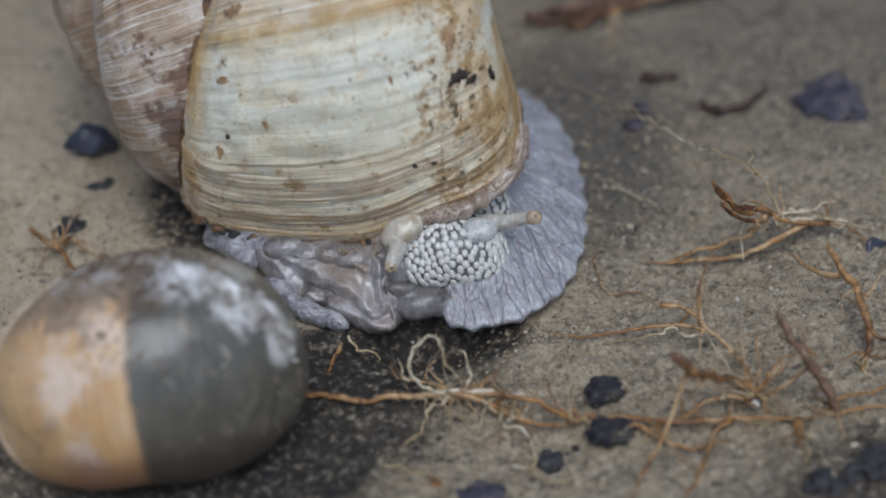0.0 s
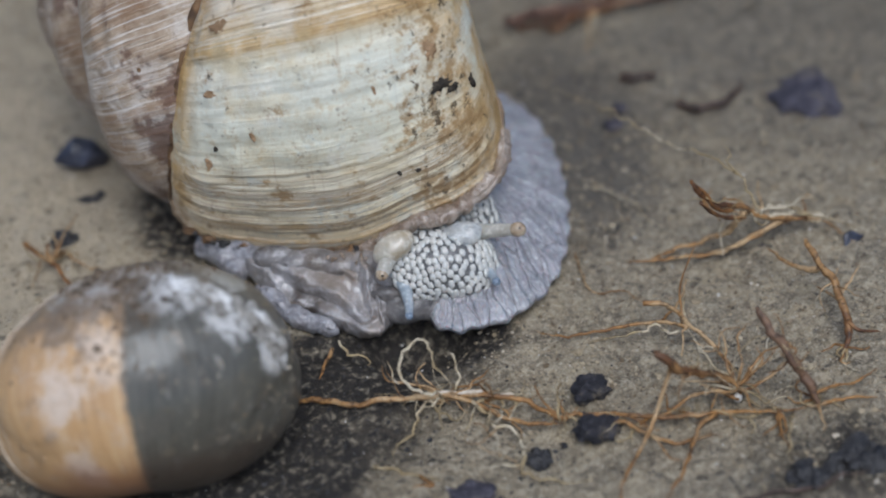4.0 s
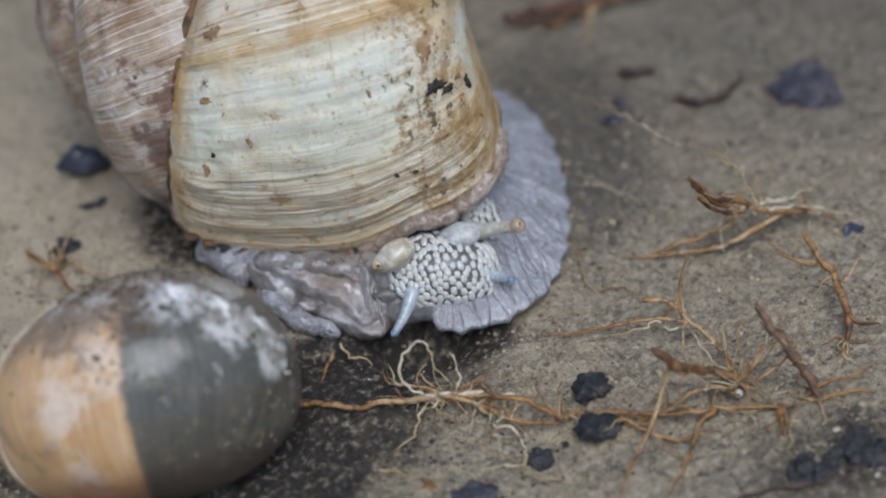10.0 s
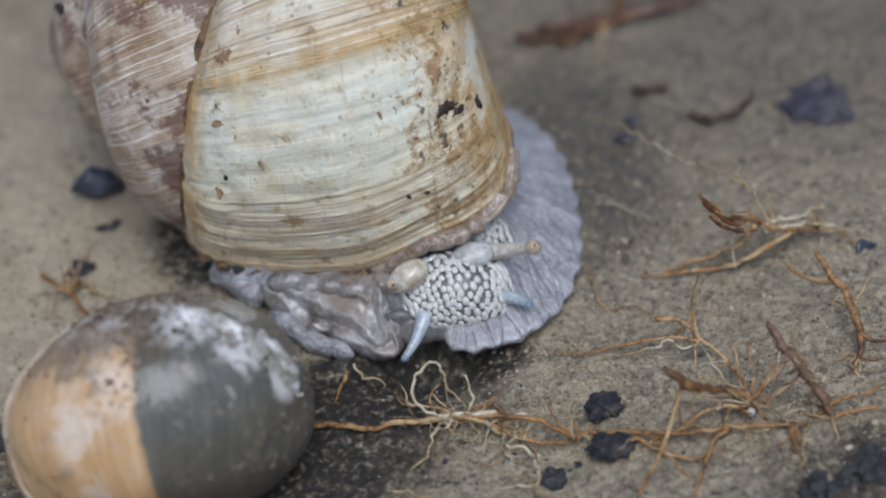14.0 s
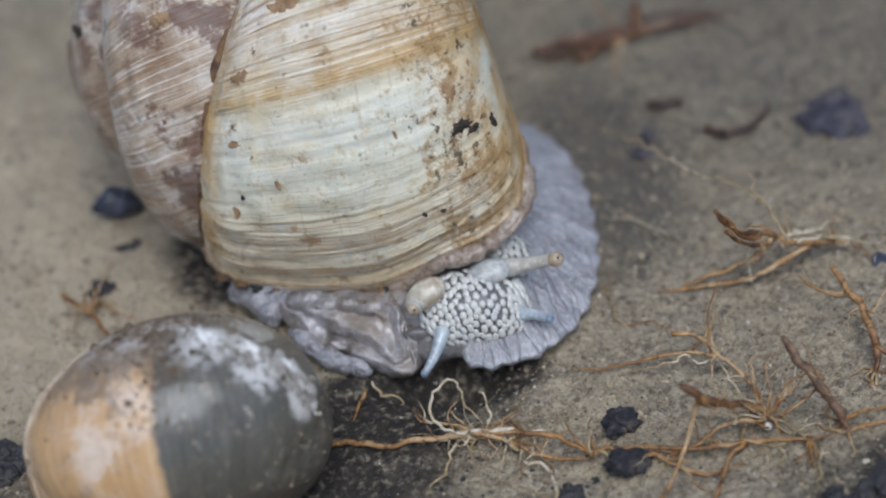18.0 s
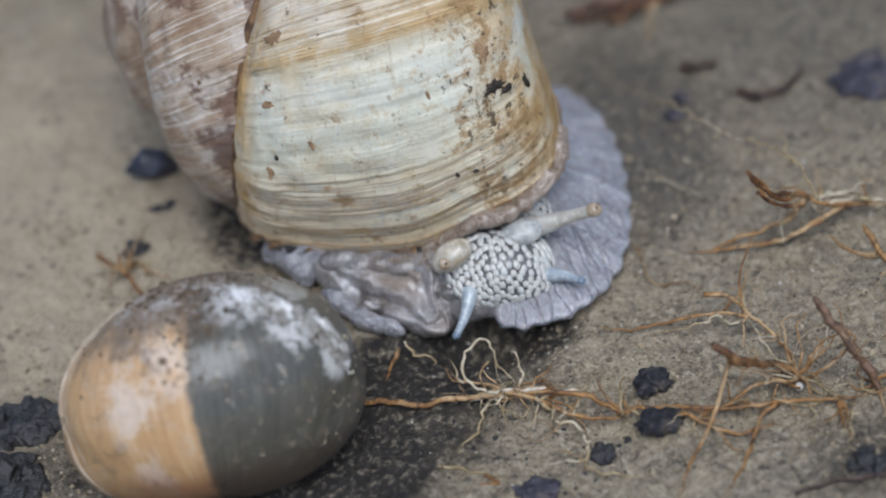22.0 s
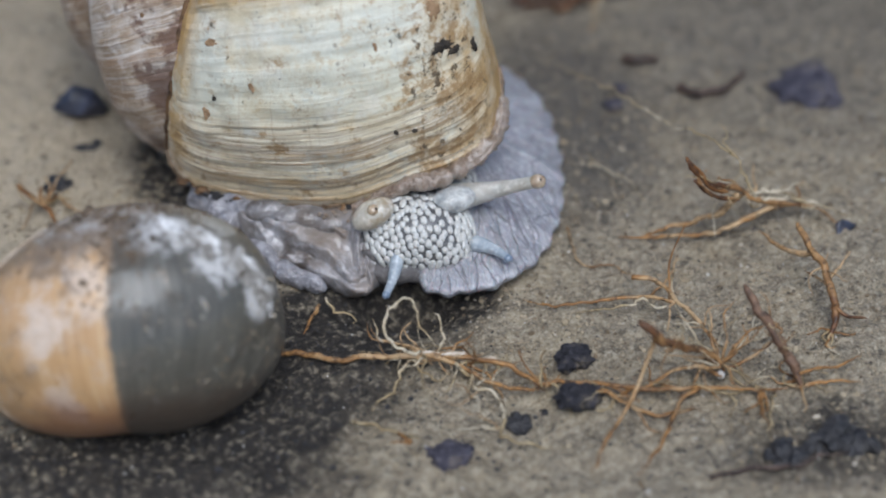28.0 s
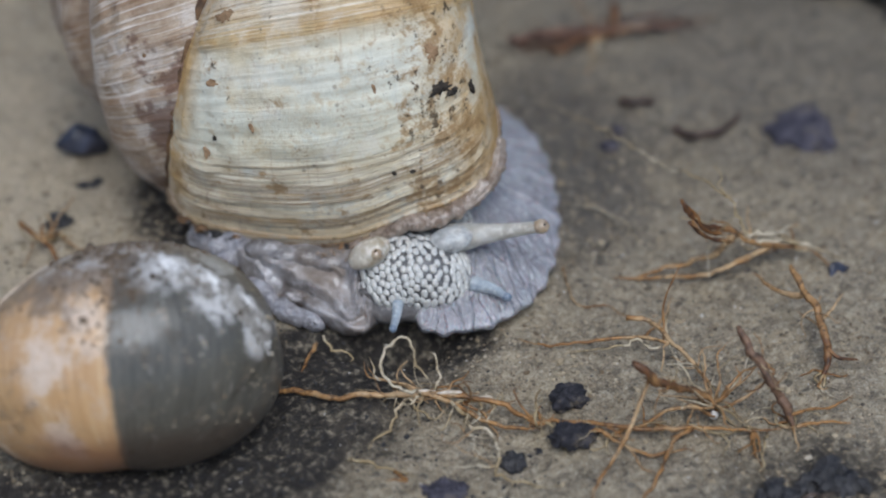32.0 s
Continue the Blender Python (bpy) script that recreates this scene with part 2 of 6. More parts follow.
def mat_spire():
    k = Mat("pinkish_spire_shell", 0.42, 0.45)
    uv = k.uv()
    lines = k.noise(1.0, 5, src=k.mapped(uv, (1.4, 120, 1)), rough=0.75)
    fine = k.noise(1.0, 4, src=k.mapped(uv, (2.2, 380, 1)), rough=0.65)
    c = k.ramp(k.noise(130, 6, rough=0.75), [(0.34, (0.26, 0.165, 0.095)), (0.5, (0.44, 0.34, 0.24)), (0.62, (0.61, 0.545, 0.47))])
    c = k.mix(k.math("MULTIPLY", k.step(lines, 0.50, 0.60), 0.5), c, (0.25, 0.145, 0.075))
    c = k.mix(k.math("MULTIPLY", k.step(fine, 0.54, 0.62), 0.5), c, (0.80, 0.76, 0.70))
    c = k.mix(k.math("MULTIPLY", k.step(k.noise(300, 6, rough=0.75), 0.55, 0.66), 0.45), c, (0.72, 0.69, 0.66))
    u, v, _ = k.split(uv)
    plum = k.math("MULTIPLY", k.step(u, 0.20, 0.40), k.step(k.noise(140, 5, rough=0.75), 0.48, 0.57))
    c = k.mix(k.math("MULTIPLY", plum, 0.8), c, (0.13, 0.065, 0.042))
    c = k.mix(k.math("MULTIPLY", k.step(u, 0.14, 0.05), 0.6), c, (0.30, 0.19, 0.10))
    dots = k.math("MULTIPLY", k.step(k.cells(300), 0.22, 0.1), k.step(k.noise(130, 2), 0.48, 0.58))
    c = k.mix(k.math("MULTIPLY", dots, 0.5), c, (0.08, 0.055, 0.040))
    k.color(c)
    k.rough(lines, 0.22, 0.50)
    n = k.bump(lines, 0.6, 1.0)
    n = k.bump(k.noise(200, 4), 0.6, 0.8, n)
    k.bump(fine, 0.16, 0.9, n)
    return k.m


def mat_flat(name, dark, light, rough=0.5, scale=300, bump=0.08, spec=0.4, fine=1400, gloss=None):
    """A two-tone natural surface with grain at two scales."""
    k = Mat(name, rough, spec)
    a, b = k.noise(scale, 4), k.noise(fine, 4)
    c = k.ramp(a, [(0.32, dark), (0.68, light)])
    c = k.mix(k.math("MULTIPLY", k.step(b, 0.5, 0.72), 0.35), c, tuple(min(1, v * 1.35) for v in light))
    k.color(c)
    k.rough(b, rough * 0.75, min(1.0, rough * 1.2))
    n = k.bump(a, bump * 2.5, 0.8)
    k.bump(b, bump, 0.9, n)
    if gloss:
        k.b.inputs["Coat Weight"].default_value = gloss
        k.b.inputs["Coat Roughness"].default_value = 0.16
    return k.m


def mat_flesh(name, dark, light, sub=0.12, scale=350, bump=0.10, gloss=0.5, rough=0.42, wet=0.0):
    k = Mat(name, rough, 0.45)
    a, b = k.noise(scale, 5, rough=0.62), k.noise(scale * 4.0, 4, rough=0.6)
    c = k.ramp(a, [(0.34, dark), (0.64, light)])
    c = k.mix(k.math("MULTIPLY", k.step(b, 0.52, 0.66), 0.45), c, tuple(min(1, v * 1.3) for v in light))
    if wet:
        # brown glassy slime in streaks
        s = k.step(k.noise(scale * 0.6, 5, distort=0.4), 0.40, 0.64)
        c = k.mix(k.math("MULTIPLY", s, wet), c, (0.20, 0.14, 0.085))
    k.color(c)
    k.b.inputs["Subsurface Weight"].default_value = sub
    k.b.inputs["Subsurface Scale"].default_value = 0.0012
    k.b.inputs["Subsurface Radius"].default_value = (1.0, 0.75, 0.6)
    k.b.inputs["Coat Weight"].default_value = gloss
    k.b.inputs["Coat Roughness"].default_value = 0.2
    n = k.bump(a, bump * 3, 0.9)
    k.bump(b, bump, 0.9, n)
    return k.m


def mat_foot():
    """Uv: x round the foot, y from the edge inwards."""
    k = Mat("wrinkled_foot_skin", 0.45, 0.45)
    uv = k.uv()
    warp = k.noise(260, 3)
    u, v, _ = k.split(uv)
    uu = k.math("ADD", u, k.math("MULTIPLY", k.math("SUBTRACT", warp, 0.5), 0.034))
    comb = k.node("ShaderNodeCombineXYZ")
    k.link(uu, comb.inputs[0])
    k.link(v, comb.inputs[1])
    groove = k.cells(1.0, src=k.mapped(comb.outputs[0], (34, 4.2, 1)), feature="DISTANCE_TO_EDGE")
    net = k.cells(1.0, src=k.mapped(comb.outputs[0], (95, 15, 1)), feature="DISTANCE_TO_EDGE")
    pores = k.noise(1500, 4)
    skin = k.ramp(k.noise(330, 4), [(0.3, (0.25, 0.243, 0.252)), (0.7, (0.41, 0.402, 0.416))])
    skin = k.mix(k.math("MULTIPLY", k.step(pores, 0.5, 0.68), 0.5), skin, (0.64, 0.625, 0.635))
    deep = k.step(groove, 0.045, 0.008)
    fade = k.step(k.noise(150, 3), 0.38, 0.62)
    skin = k.mix(k.math("MULTIPLY", deep, k.math("ADD", k.math("MULTIPLY", fade, 0.5), 0.2)), skin, (0.12, 0.105, 0.115))
    skin = k.mix(k.math("MULTIPLY", k.step(net, 0.09, 0.02), 0.38), skin, (0.20, 0.185, 0.195))
    k.color(skin)
    k.b.inputs["Subsurface Weight"].default_value = 0.12
    k.b.inputs["Subsurface Scale"].default_value = 0.0012
    k.b.inputs["Coat Weight"].default_value = 0.35
    k.b.inputs["Coat Roughness"].default_value = 0.2
    n = k.bump(k.step(groove, 0.0, 0.10), 0.13, 0.8)
    n = k.bump(k.step(net, 0.0, 0.2), 0.10, 0.7, n)
    k.bump(pores, 0.12, 0.9, n)
    return k.m


def mat_small_shell():
    """Uv: x angle round the pole from 0 to 1, y from the pole down."""
    k = Mat("two_tone_shell", 0.34, 0.45)
    uv = k.uv()
    u, v, _ = k.split(uv)
    uu = k.math("ADD", u, k.math("MULTIPLY", k.math("SUBTRACT", k.noise(130, 6, rough=0.7), 0.5), 0.034))
    lines = k.noise(1.0, 4, src=k.mapped(uv, (130, 2.5, 1)), rough=0.65)
    tan = k.ramp(lines, [(0.3, (0.42, 0.245, 0.105)), (0.55, (0.52, 0.325, 0.155)), (0.75, (0.60, 0.43, 0.25))])
    # whitish wear, with the sky's highlight on the tan half painted into it
    worn = k.math("MULTIPLY", k.step(k.noise(210, 6, rough=0.75), 0.47, 0.58), k.step(k.math("ABSOLUTE", k.math("SUBTRACT", u, 0.445), 0.0), 0.075, 0.02))
    tan = k.mix(k.math("MULTIPLY", worn, 0.75), tan, (0.66, 0.56, 0.47))
    tan = k.mix(k.math("MULTIPLY", k.step(k.noise(420, 5, rough=0.7), 0.53, 0.62), 0.4), tan, (0.42, 0.26, 0.13))
    grey = k.ramp(lines, [(0.3, (0.054, 0.051, 0.041)), (0.7, (0.120, 0.112, 0.090))])
    c = k.mix(k.step(uu, 0.489, 0.500), tan, grey)
    cake = k.noise(300, 6, rough=0.72)
    mud = k.step(k.math("ADD", cake, k.math("MULTIPLY", k.step(v, 0.46, 0.16), 0.30)), 0.54, 0.80)
    c = k.mix(k.math("MULTIPLY", mud, 0.85), c, (0.17, 0.13, 0.09))
    chalk = k.step(k.math("ADD", k.noise(420, 5, rough=0.7), k.math("MULTIPLY", k.step(v, 0.42, 0.14), 0.14)), 0.63, 0.70)
    c = k.mix(k.math("MULTIPLY", chalk, 0.7), c, (0.52, 0.48, 0.43))
    x, y, z = k.split(k.co)

    def patch(cx, cy, cz, r):
        sq = [k.math("POWER", k.math("ADD", a, -b * MM), 2.0) for a, b in ((x, cx), (y, cy), (z, cz))]
        return k.step(k.math("POWER", k.math("ADD", k.math("ADD", sq[0], sq[1]), sq[2]), 0.5), r * MM, 0.25 * r * MM)

    seam = k.math("MAXIMUM", k.math("MAXIMUM", patch(4.6, -0.6, 10.4, 4.6), patch(9.2, -2.6, 8.4, 4.2)), patch(13.0, -2.6, 4.2, 3.6))
    flaky = k.step(k.math("ADD", k.noise(520, 6, rough=0.78), k.math("MULTIPLY", seam, 0.20)), 0.60, 0.70)
    c = k.mix(k.math("MULTIPLY", k.math("MULTIPLY", flaky, seam), 0.9), c, (0.60, 0.58, 0.55))
    spots = k.step(k.noise(480, 6, rough=0.78), 0.55, 0.66)
    c = k.mix(k.math("MULTIPLY", spots, 0.55), c, (0.24, 0.18, 0.12))
    streak = k.step(k.noise(1.0, 4, src=k.mapped(uv, (90, 7, 1)), rough=0.7), 0.62, 0.70)
    c = k.mix(k.math("MULTIPLY", streak, 0.5), c, (0.50, 0.46, 0.40))
    # lower band: orange-brown on the tan half, darker brown on the grey half
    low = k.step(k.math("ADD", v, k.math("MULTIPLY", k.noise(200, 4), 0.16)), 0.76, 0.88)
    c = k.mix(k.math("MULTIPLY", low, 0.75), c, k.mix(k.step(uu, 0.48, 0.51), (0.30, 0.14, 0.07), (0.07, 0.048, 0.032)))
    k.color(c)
    k.rough(k.noise(400, 4), 0.18, 0.50)
    k.b.inputs["Coat Weight"].default_value = 0.55
    k.b.inputs["Coat Roughness"].default_value = 0.16
    n = k.bump(lines, 0.22, 0.8)
    n = k.bump(k.noise(500, 6, rough=0.75), 0.22, 0.6, n)
    n = k.bump(mud, 0.45, 0.7, n)
    k.bump(k.noise(1300, 3), 0.06, 0.6, n)
    return k.m


def mat_dusty(name, dark, light):
    """Dark stone with tan soil dust lying in patches on it."""
    k = Mat(name, 0.7, 0.35)
    a, b, d = k.noise(420, 6, rough=0.75), k.noise(1500, 5, rough=0.7), k.noise(330, 6, rough=0.78)
    c = k.ramp(a, [(0.34, dark), (0.64, light)])
    c = k.mix(k.math("MULTIPLY", k.step(b, 0.50, 0.66), 0.5), c, tuple(v * 1.5 for v in light))
    c = k.mix(k.math("MULTIPLY", k.step(d, 0.53, 0.63), 0.6), c, (0.21, 0.17, 0.115))
    k.color(c)
    k.rough(b, 0.5, 0.95)
    n = k.bump(a, 1.1, 1.0)
    k.bump(b, 0.4, 1.0, n)
    return k.m


def mat_crust():
    """Chalk flaking off a worn shell: white patches over grey-brown scale."""
    k = Mat("chalky_crust", 0.7, 0.3)
    a, b, d = k.noise(240, 6, rough=0.75), k.noise(800, 5, rough=0.75), k.noise(1900, 4, rough=0.7)
    c = k.ramp(b, [(0.34, (0.13, 0.115, 0.095)), (0.50, (0.30, 0.28, 0.25)), (0.66, (0.52, 0.50, 0.47))])
    c = k.mix(k.step(k.math("ADD", k.math("MULTIPLY", a, 0.75), k.math("MULTIPLY", b, 0.25)), 0.50, 0.60), c, (0.78, 0.77, 0.75))
    c = k.mix(k.math("MULTIPLY", k.step(d, 0.56, 0.66), 0.7), c, (0.11, 0.095, 0.075))
    k.color(c)
    n = k.bump(a, 0.5, 0.9)
    n = k.bump(b, 0.25, 1.0, n)
    k.bump(d, 0.1, 1.0, n)
    return k.m


GROUND = mat_ground()
SHELL = mat_shell()
SPIRE = mat_spire()
LIP = mat_flat("muddy_shell_lip", (0.085, 0.050, 0.024), (0.36, 0.255, 0.155), 0.5, 500, 0.3, gloss=0.3)
FOOT = mat_foot()
FOLD = mat_flesh("wet_mantle_skin", (0.085, 0.070, 0.060), (0.44, 0.42, 0.42), 0.3, 260, 0.10, 0.65, 0.30, 0.55)
RIDGE = mat_flesh("dark_wet_fold", (0.10, 0.088, 0.080), (0.30, 0.285, 0.285), 0.2, 380, 0.10, 0.45, 0.36, 0.35)
COLLAR = mat_flesh("slimy_collar_skin", (0.18, 0.115, 0.070), (0.48, 0.395, 0.325), 0.2, 800, 0.22, 0.8, 0.3, 0.4)
LOBE = mat_flesh("lilac_grey_skin", (0.20, 0.19, 0.20), (0.46, 0.447, 0.47), 0.15, 600, 0.32, 0.6)
HEAD = mat_flesh("dark_head_skin", (0.066, 0.064, 0.062), (0.14, 0.136, 0.133), 0.05, 500, 0.06, 0.35)
BEAD = mat_flesh("cream_tubercle", (0.46, 0.445, 0.405), (0.67, 0.66, 0.615), 0.15, 700, 0.03, 0.4)
STALK = mat_flesh("translucent_stalk", (0.34, 0.315, 0.26), (0.53, 0.51, 0.46), 0.4, 420, 0.05, 0.3, 0.42)
TIP = mat_flesh("amber_eye_bulb", (0.28, 0.20, 0.125), (0.46, 0.37, 0.26), 0.4, 600, 0.02, 0.8, 0.25)
SHEATH = mat_flesh("granular_sheath_skin", (0.33, 0.335, 0.33), (0.57, 0.57, 0.54), 0.35, 900, 0.10, 0.5)
DEEP = mat_flesh("deep_blue_feeler_tip", (0.10, 0.14, 0.20), (0.24, 0.29, 0.35), 0.25, 500, 0.04, 0.6, 0.35)
BLUE = mat_flesh("blue_grey_feeler", (0.22, 0.26, 0.30), (0.44, 0.475, 0.49), 0.25, 500, 0.04, 0.6, 0.35)
PUPIL = mat_flat("black_eye_spot", (0.01, 0.01, 0.01), (0.025, 0.02, 0.02), 0.25, 500, 0.0)
MOUTH = mat_flesh("grey_mouth_skin", (0.06, 0.054, 0.050), (0.17, 0.157, 0.150), 0.15, 420, 0.10, 0.35)
SMALL = mat_small_shell()
CRUST = mat_crust()
DOME = mat_flat("glassy_worn_shell", (0.13, 0.11, 0.085), (0.40, 0.38, 0.33), 0.4, 300, 0.25, gloss=0.7)
RUST = mat_flesh("reddish_body_edge", (0.22, 0.10, 0.055), (0.48, 0.27, 0.17), 0.2, 420, 0.12, 0.6)
RIM = mat_flat("pale_shell_rim", (0.30, 0.21, 0.13), (0.48, 0.39, 0.29), 0.4, 400, 0.05)
COAL = mat_flat("blue_black_stone", (0.010, 0.011, 0.016), (0.055, 0.060, 0.090), 0.36, 300, 0.16, gloss=0.4)
STONE = mat_dusty("purple_grey_stone", (0.024, 0.022, 0.032), (0.125, 0.115, 0.142))
ROCK = mat_dusty("rough_black_stone", (0.008, 0.008, 0.011), (0.062, 0.058, 0.066))
SOIL = mat_flat("black_soil", (0.007, 0.007, 0.009), (0.062, 0.058, 0.056), 0.5, 800, 0.3, fine=2600)
HUMUS = mat_flat("dark_humus", (0.012, 0.010, 0.008), (0.060, 0.047, 0.034), 0.85, 900, 0.2)
MUD = mat_flat("dry_mud", (0.040, 0.028, 0.018), (0.18, 0.13, 0.085), 0.8, 420, 0.15)
BARE = mat_flat("bare_root_wood", (0.40, 0.31, 0.20), (0.64, 0.58, 0.49), 0.6, 700, 0.15)
AMBER = mat_flesh("amber_white_sheath", (0.34, 0.28, 0.19), (0.58, 0.55, 0.48), 0.4, 300, 0.06, 0.7, 0.3)
QUARTZ = mat_flat("white_grain", (0.42, 0.39, 0.34), (0.66, 0.63, 0.57), 0.4, 500, 0.05)
DIRT = mat_flat("brown_dirt", (0.065, 0.036, 0.018), (0.21, 0.12, 0.055), 0.75, 500, 0.15)
STAIN = mat_flat("mud_smear", (0.15, 0.085, 0.04), (0.34, 0.22, 0.12), 0.75, 600, 0.2)
def mat_sand():
    """Grains of mixed colour, each one its own."""
    k = Mat("sand_grain", 0.55, 0.45)
    own = k.node("ShaderNodeNewGeometry").outputs["Random Per Island"]
    c = k.ramp(own, [(0.0, (0.060, 0.048, 0.036)), (0.18, (0.16, 0.115, 0.068)), (0.45, (0.30, 0.235, 0.145)), (0.75, (0.38, 0.31, 0.20)), (0.93, (0.44, 0.375, 0.27)), (1.0, (0.54, 0.48, 0.39))])
    c = k.mix(k.math("MULTIPLY", k.step(k.noise(1800, 3), 0.45, 0.65), 0.35), c, (0.20, 0.155, 0.10))
    k.color(c)
    return k.m


SAND = mat_sand()


def mat_root(name, dark, light, pale):
    k = Mat(name, 0.68, 0.3)
    a, b, c3 = k.noise(260, 5, rough=0.7), k.noise(1500, 4), k.noise(140, 4, rough=0.65)
    c = k.ramp(a, [(0.32, dark), (0.62, light)])
    c = k.mix(k.math("MULTIPLY", k.step(c3, 0.48, 0.62), 0.75), c, pale)
    c = k.mix(k.math("MULTIPLY", k.step(k.noise(420, 5, rough=0.75), 0.55, 0.64), 0.5), c, tuple(v * 0.6 for v in dark))
    c = k.mix(k.math("MULTIPLY", k.step(b, 0.52, 0.64), 0.7), c, tuple(v * 0.35 for v in dark))
    k.color(c)
    k.b.inputs["Coat Weight"].default_value = 0.25
    k.b.inputs["Coat Roughness"].default_value = 0.3
    n = k.bump(a, 0.35, 0.9)
    k.bump(b, 0.16, 1.0, n)
    return k.m


ROOTMAT = {
    "root": mat_root("orange_brown_root", (0.125, 0.056, 0.018), (0.39, 0.205, 0.068), (0.50, 0.36, 0.20)),
    "rootpale": mat_root("straw_root", (0.20, 0.135, 0.06), (0.46, 0.36, 0.20), (0.60, 0.53, 0.40)),
    "rootdark": mat_root("dark_brown_root", (0.050, 0.022, 0.010), (0.17, 0.075, 0.028), (0.40, 0.23, 0.09)),
    "rootblack": mat_root("blackened_twig", (0.030, 0.020, 0.015), (0.095, 0.058, 0.042), (0.15, 0.11, 0.085)),
    "rootdull": mat_root("dull_pinkish_root", (0.080, 0.042, 0.024), (0.23, 0.135, 0.080), (0.34, 0.24, 0.16)),
    "rootrust": mat_root("rust_orange_bark", (0.085, 0.035, 0.012), (0.31, 0.145, 0.045), (0.46, 0.32, 0.16)),
    "rootred": mat_root("rusty_root", (0.050, 0.026, 0.018), (0.15, 0.072, 0.042), (0.26, 0.17, 0.11)),
}

# ---- mesh helpers, in millimetres ----


def mesh_of(name, verts, faces, mats, uvs=None, smooth=True, slots=None):
    me = bpy.data.meshes.new(name)
    me.from_pydata([tuple(c * MM for c in v) for v in verts], [], faces)
    for m in mats if isinstance(mats, (list, tuple)) else [mats]:
        me.materials.append(m)
    if smooth:
        me.polygons.foreach_set("use_smooth", [True] * len(me.polygons))
    if slots is not None:
        me.polygons.foreach_set("material_index", slots)
    if uvs is not None:
        lay = me.uv_layers.new(name="UVMap")
        idx = np.empty(len(me.loops), dtype=np.int32)
        me.loops.foreach_get("vertex_index", idx)
        lay.data.foreach_set("uv", np.asarray(uvs, dtype=np.float32)[idx].ravel())
    me.update()
    return me


def part(name, me, parent=None, label="", at=None):
    ob = new(name, me)
    if parent:
        ob.parent = parent
    if at:
        ob.location = tuple(c * MM for c in at)
    if label:
        ob["label"] = label
    return ob


def thing(name, label, category, at=(0, 0, 0), group=""):
    ob = new(name)
    ob.empty_display_size = 0.005
    ob.location = tuple(c * MM for c in at)
    return tagged(ob, label, category, group)


def grid_faces(nu, nv, closed=False):
    out = []
    for j in range(nv - 1):
        for i in range(nu if closed else nu - 1):
            a, b = j * nu + i, j * nu + (i + 1) % nu
            out.append((a, b, b + nu, a + nu))
    return out


def smooth_path(points, step=0.5):
    """A Catmull-Rom line through the points."""
    p = [Vector(q) for q in points]
    p = [p[0] * 2 - p[1]] + p + [p[-1] * 2 - p[-2]]
    out = []
    for i in range(1, len(p) - 2):
        n = max(2, int((p[i + 1] - p[i]).length / step))
        for k in range(n):
            t = k / n
            out.append(0.5 * (2 * p[i] + (p[i + 1] - p[i - 1]) * t + (2 * p[i - 1] - 5 * p[i] + 4 * p[i + 1] - p[i + 2]) * t * t
                              + (3 * p[i] - p[i - 1] - 3 * p[i + 1] + p[i + 2]) * t**3))
    out.append(p[-2])
    return out


def tube(path, radii, sides=8, lump=0.0, seed=0.0):
    """Verts and faces of a closed tube with a radius at each point of its path."""
    verts, faces, n = [], [], len(path)
    up = Vector((0.13, 0.21, 0.97))
    for i, q in enumerate(path):
        d = (path[min(i + 1, n - 1)] - path[max(i - 1, 0)]).normalized()
        s = d.cross(up)
        s = (s if s.length > 1e-3 else d.cross(Vector((1, 0, 0)))).normalized()
        w = s.cross(d)
        for k in range(sides):
            a = 2 * math.pi * k / sides
            r = radii[i]
            dirn = math.cos(a) * s + math.sin(a) * w
            if lump:
                r *= 1 + lump * noise.noise((q + dirn * r) * (0.9 / max(radii[i], 0.15)) + Vector((seed, 0, 0)))
            verts.append(q + r * dirn)
    faces = grid_faces(sides, n, True)
    for base, flip in ((0, True), ((n - 1) * sides, False)):
        ring = tuple(range(base, base + sides))
        faces.append(ring[::-1] if flip else ring)
    return verts, faces


def ball(centre, radii, axes=None, subdiv=3, lump=0.0, freq=0.3, seed=0.0, facet=0.0):
    """Verts and faces of a lumpy ellipsoid; axes: a 3x3 matrix whose columns are its directions."""
    bm = bmesh.new()
    bmesh.ops.create_icosphere(bm, subdivisions=subdiv, radius=1.0)
    axes = axes or Matrix.Identity(3)
    c, r = Vector(centre), Vector(radii)
    verts = []
    for v in bm.verts:
        d = v.co.normalized()
        k = 1 + lump * noise.fractal(Vector((d.x * r.x, d.y * r.y, d.z * r.z)) * freq + Vector((seed, seed * 0.7, 0)), 1.0, 2.0, 3)
        if facet:
            k -= facet * abs(noise.cell(d * 1.7 + Vector((seed, 0, 0))))
        verts.append(c + axes @ Vector((d.x * r.x * k, d.y * r.y * k, d.z * r.z * k)))
    faces = [tuple(v.index for v in f.verts) for f in bm.faces]
    bm.free()
    return verts, faces


def joined(pieces):
    verts, faces = [], []
    for v, f in pieces:
        n = len(verts)
        verts += list(v)
        faces += [tuple(i + n for i in q) for q in f]
    return verts, faces


def frame_of(a, hint=(0, 0, 1)):
    """Columns: a, and two directions across it."""
    a = Vector(a).normalized()
    b = Vector(hint).cross(a).normalized()
    return Matrix((a, b, a.cross(b))).transposed()


# ---- ground ----


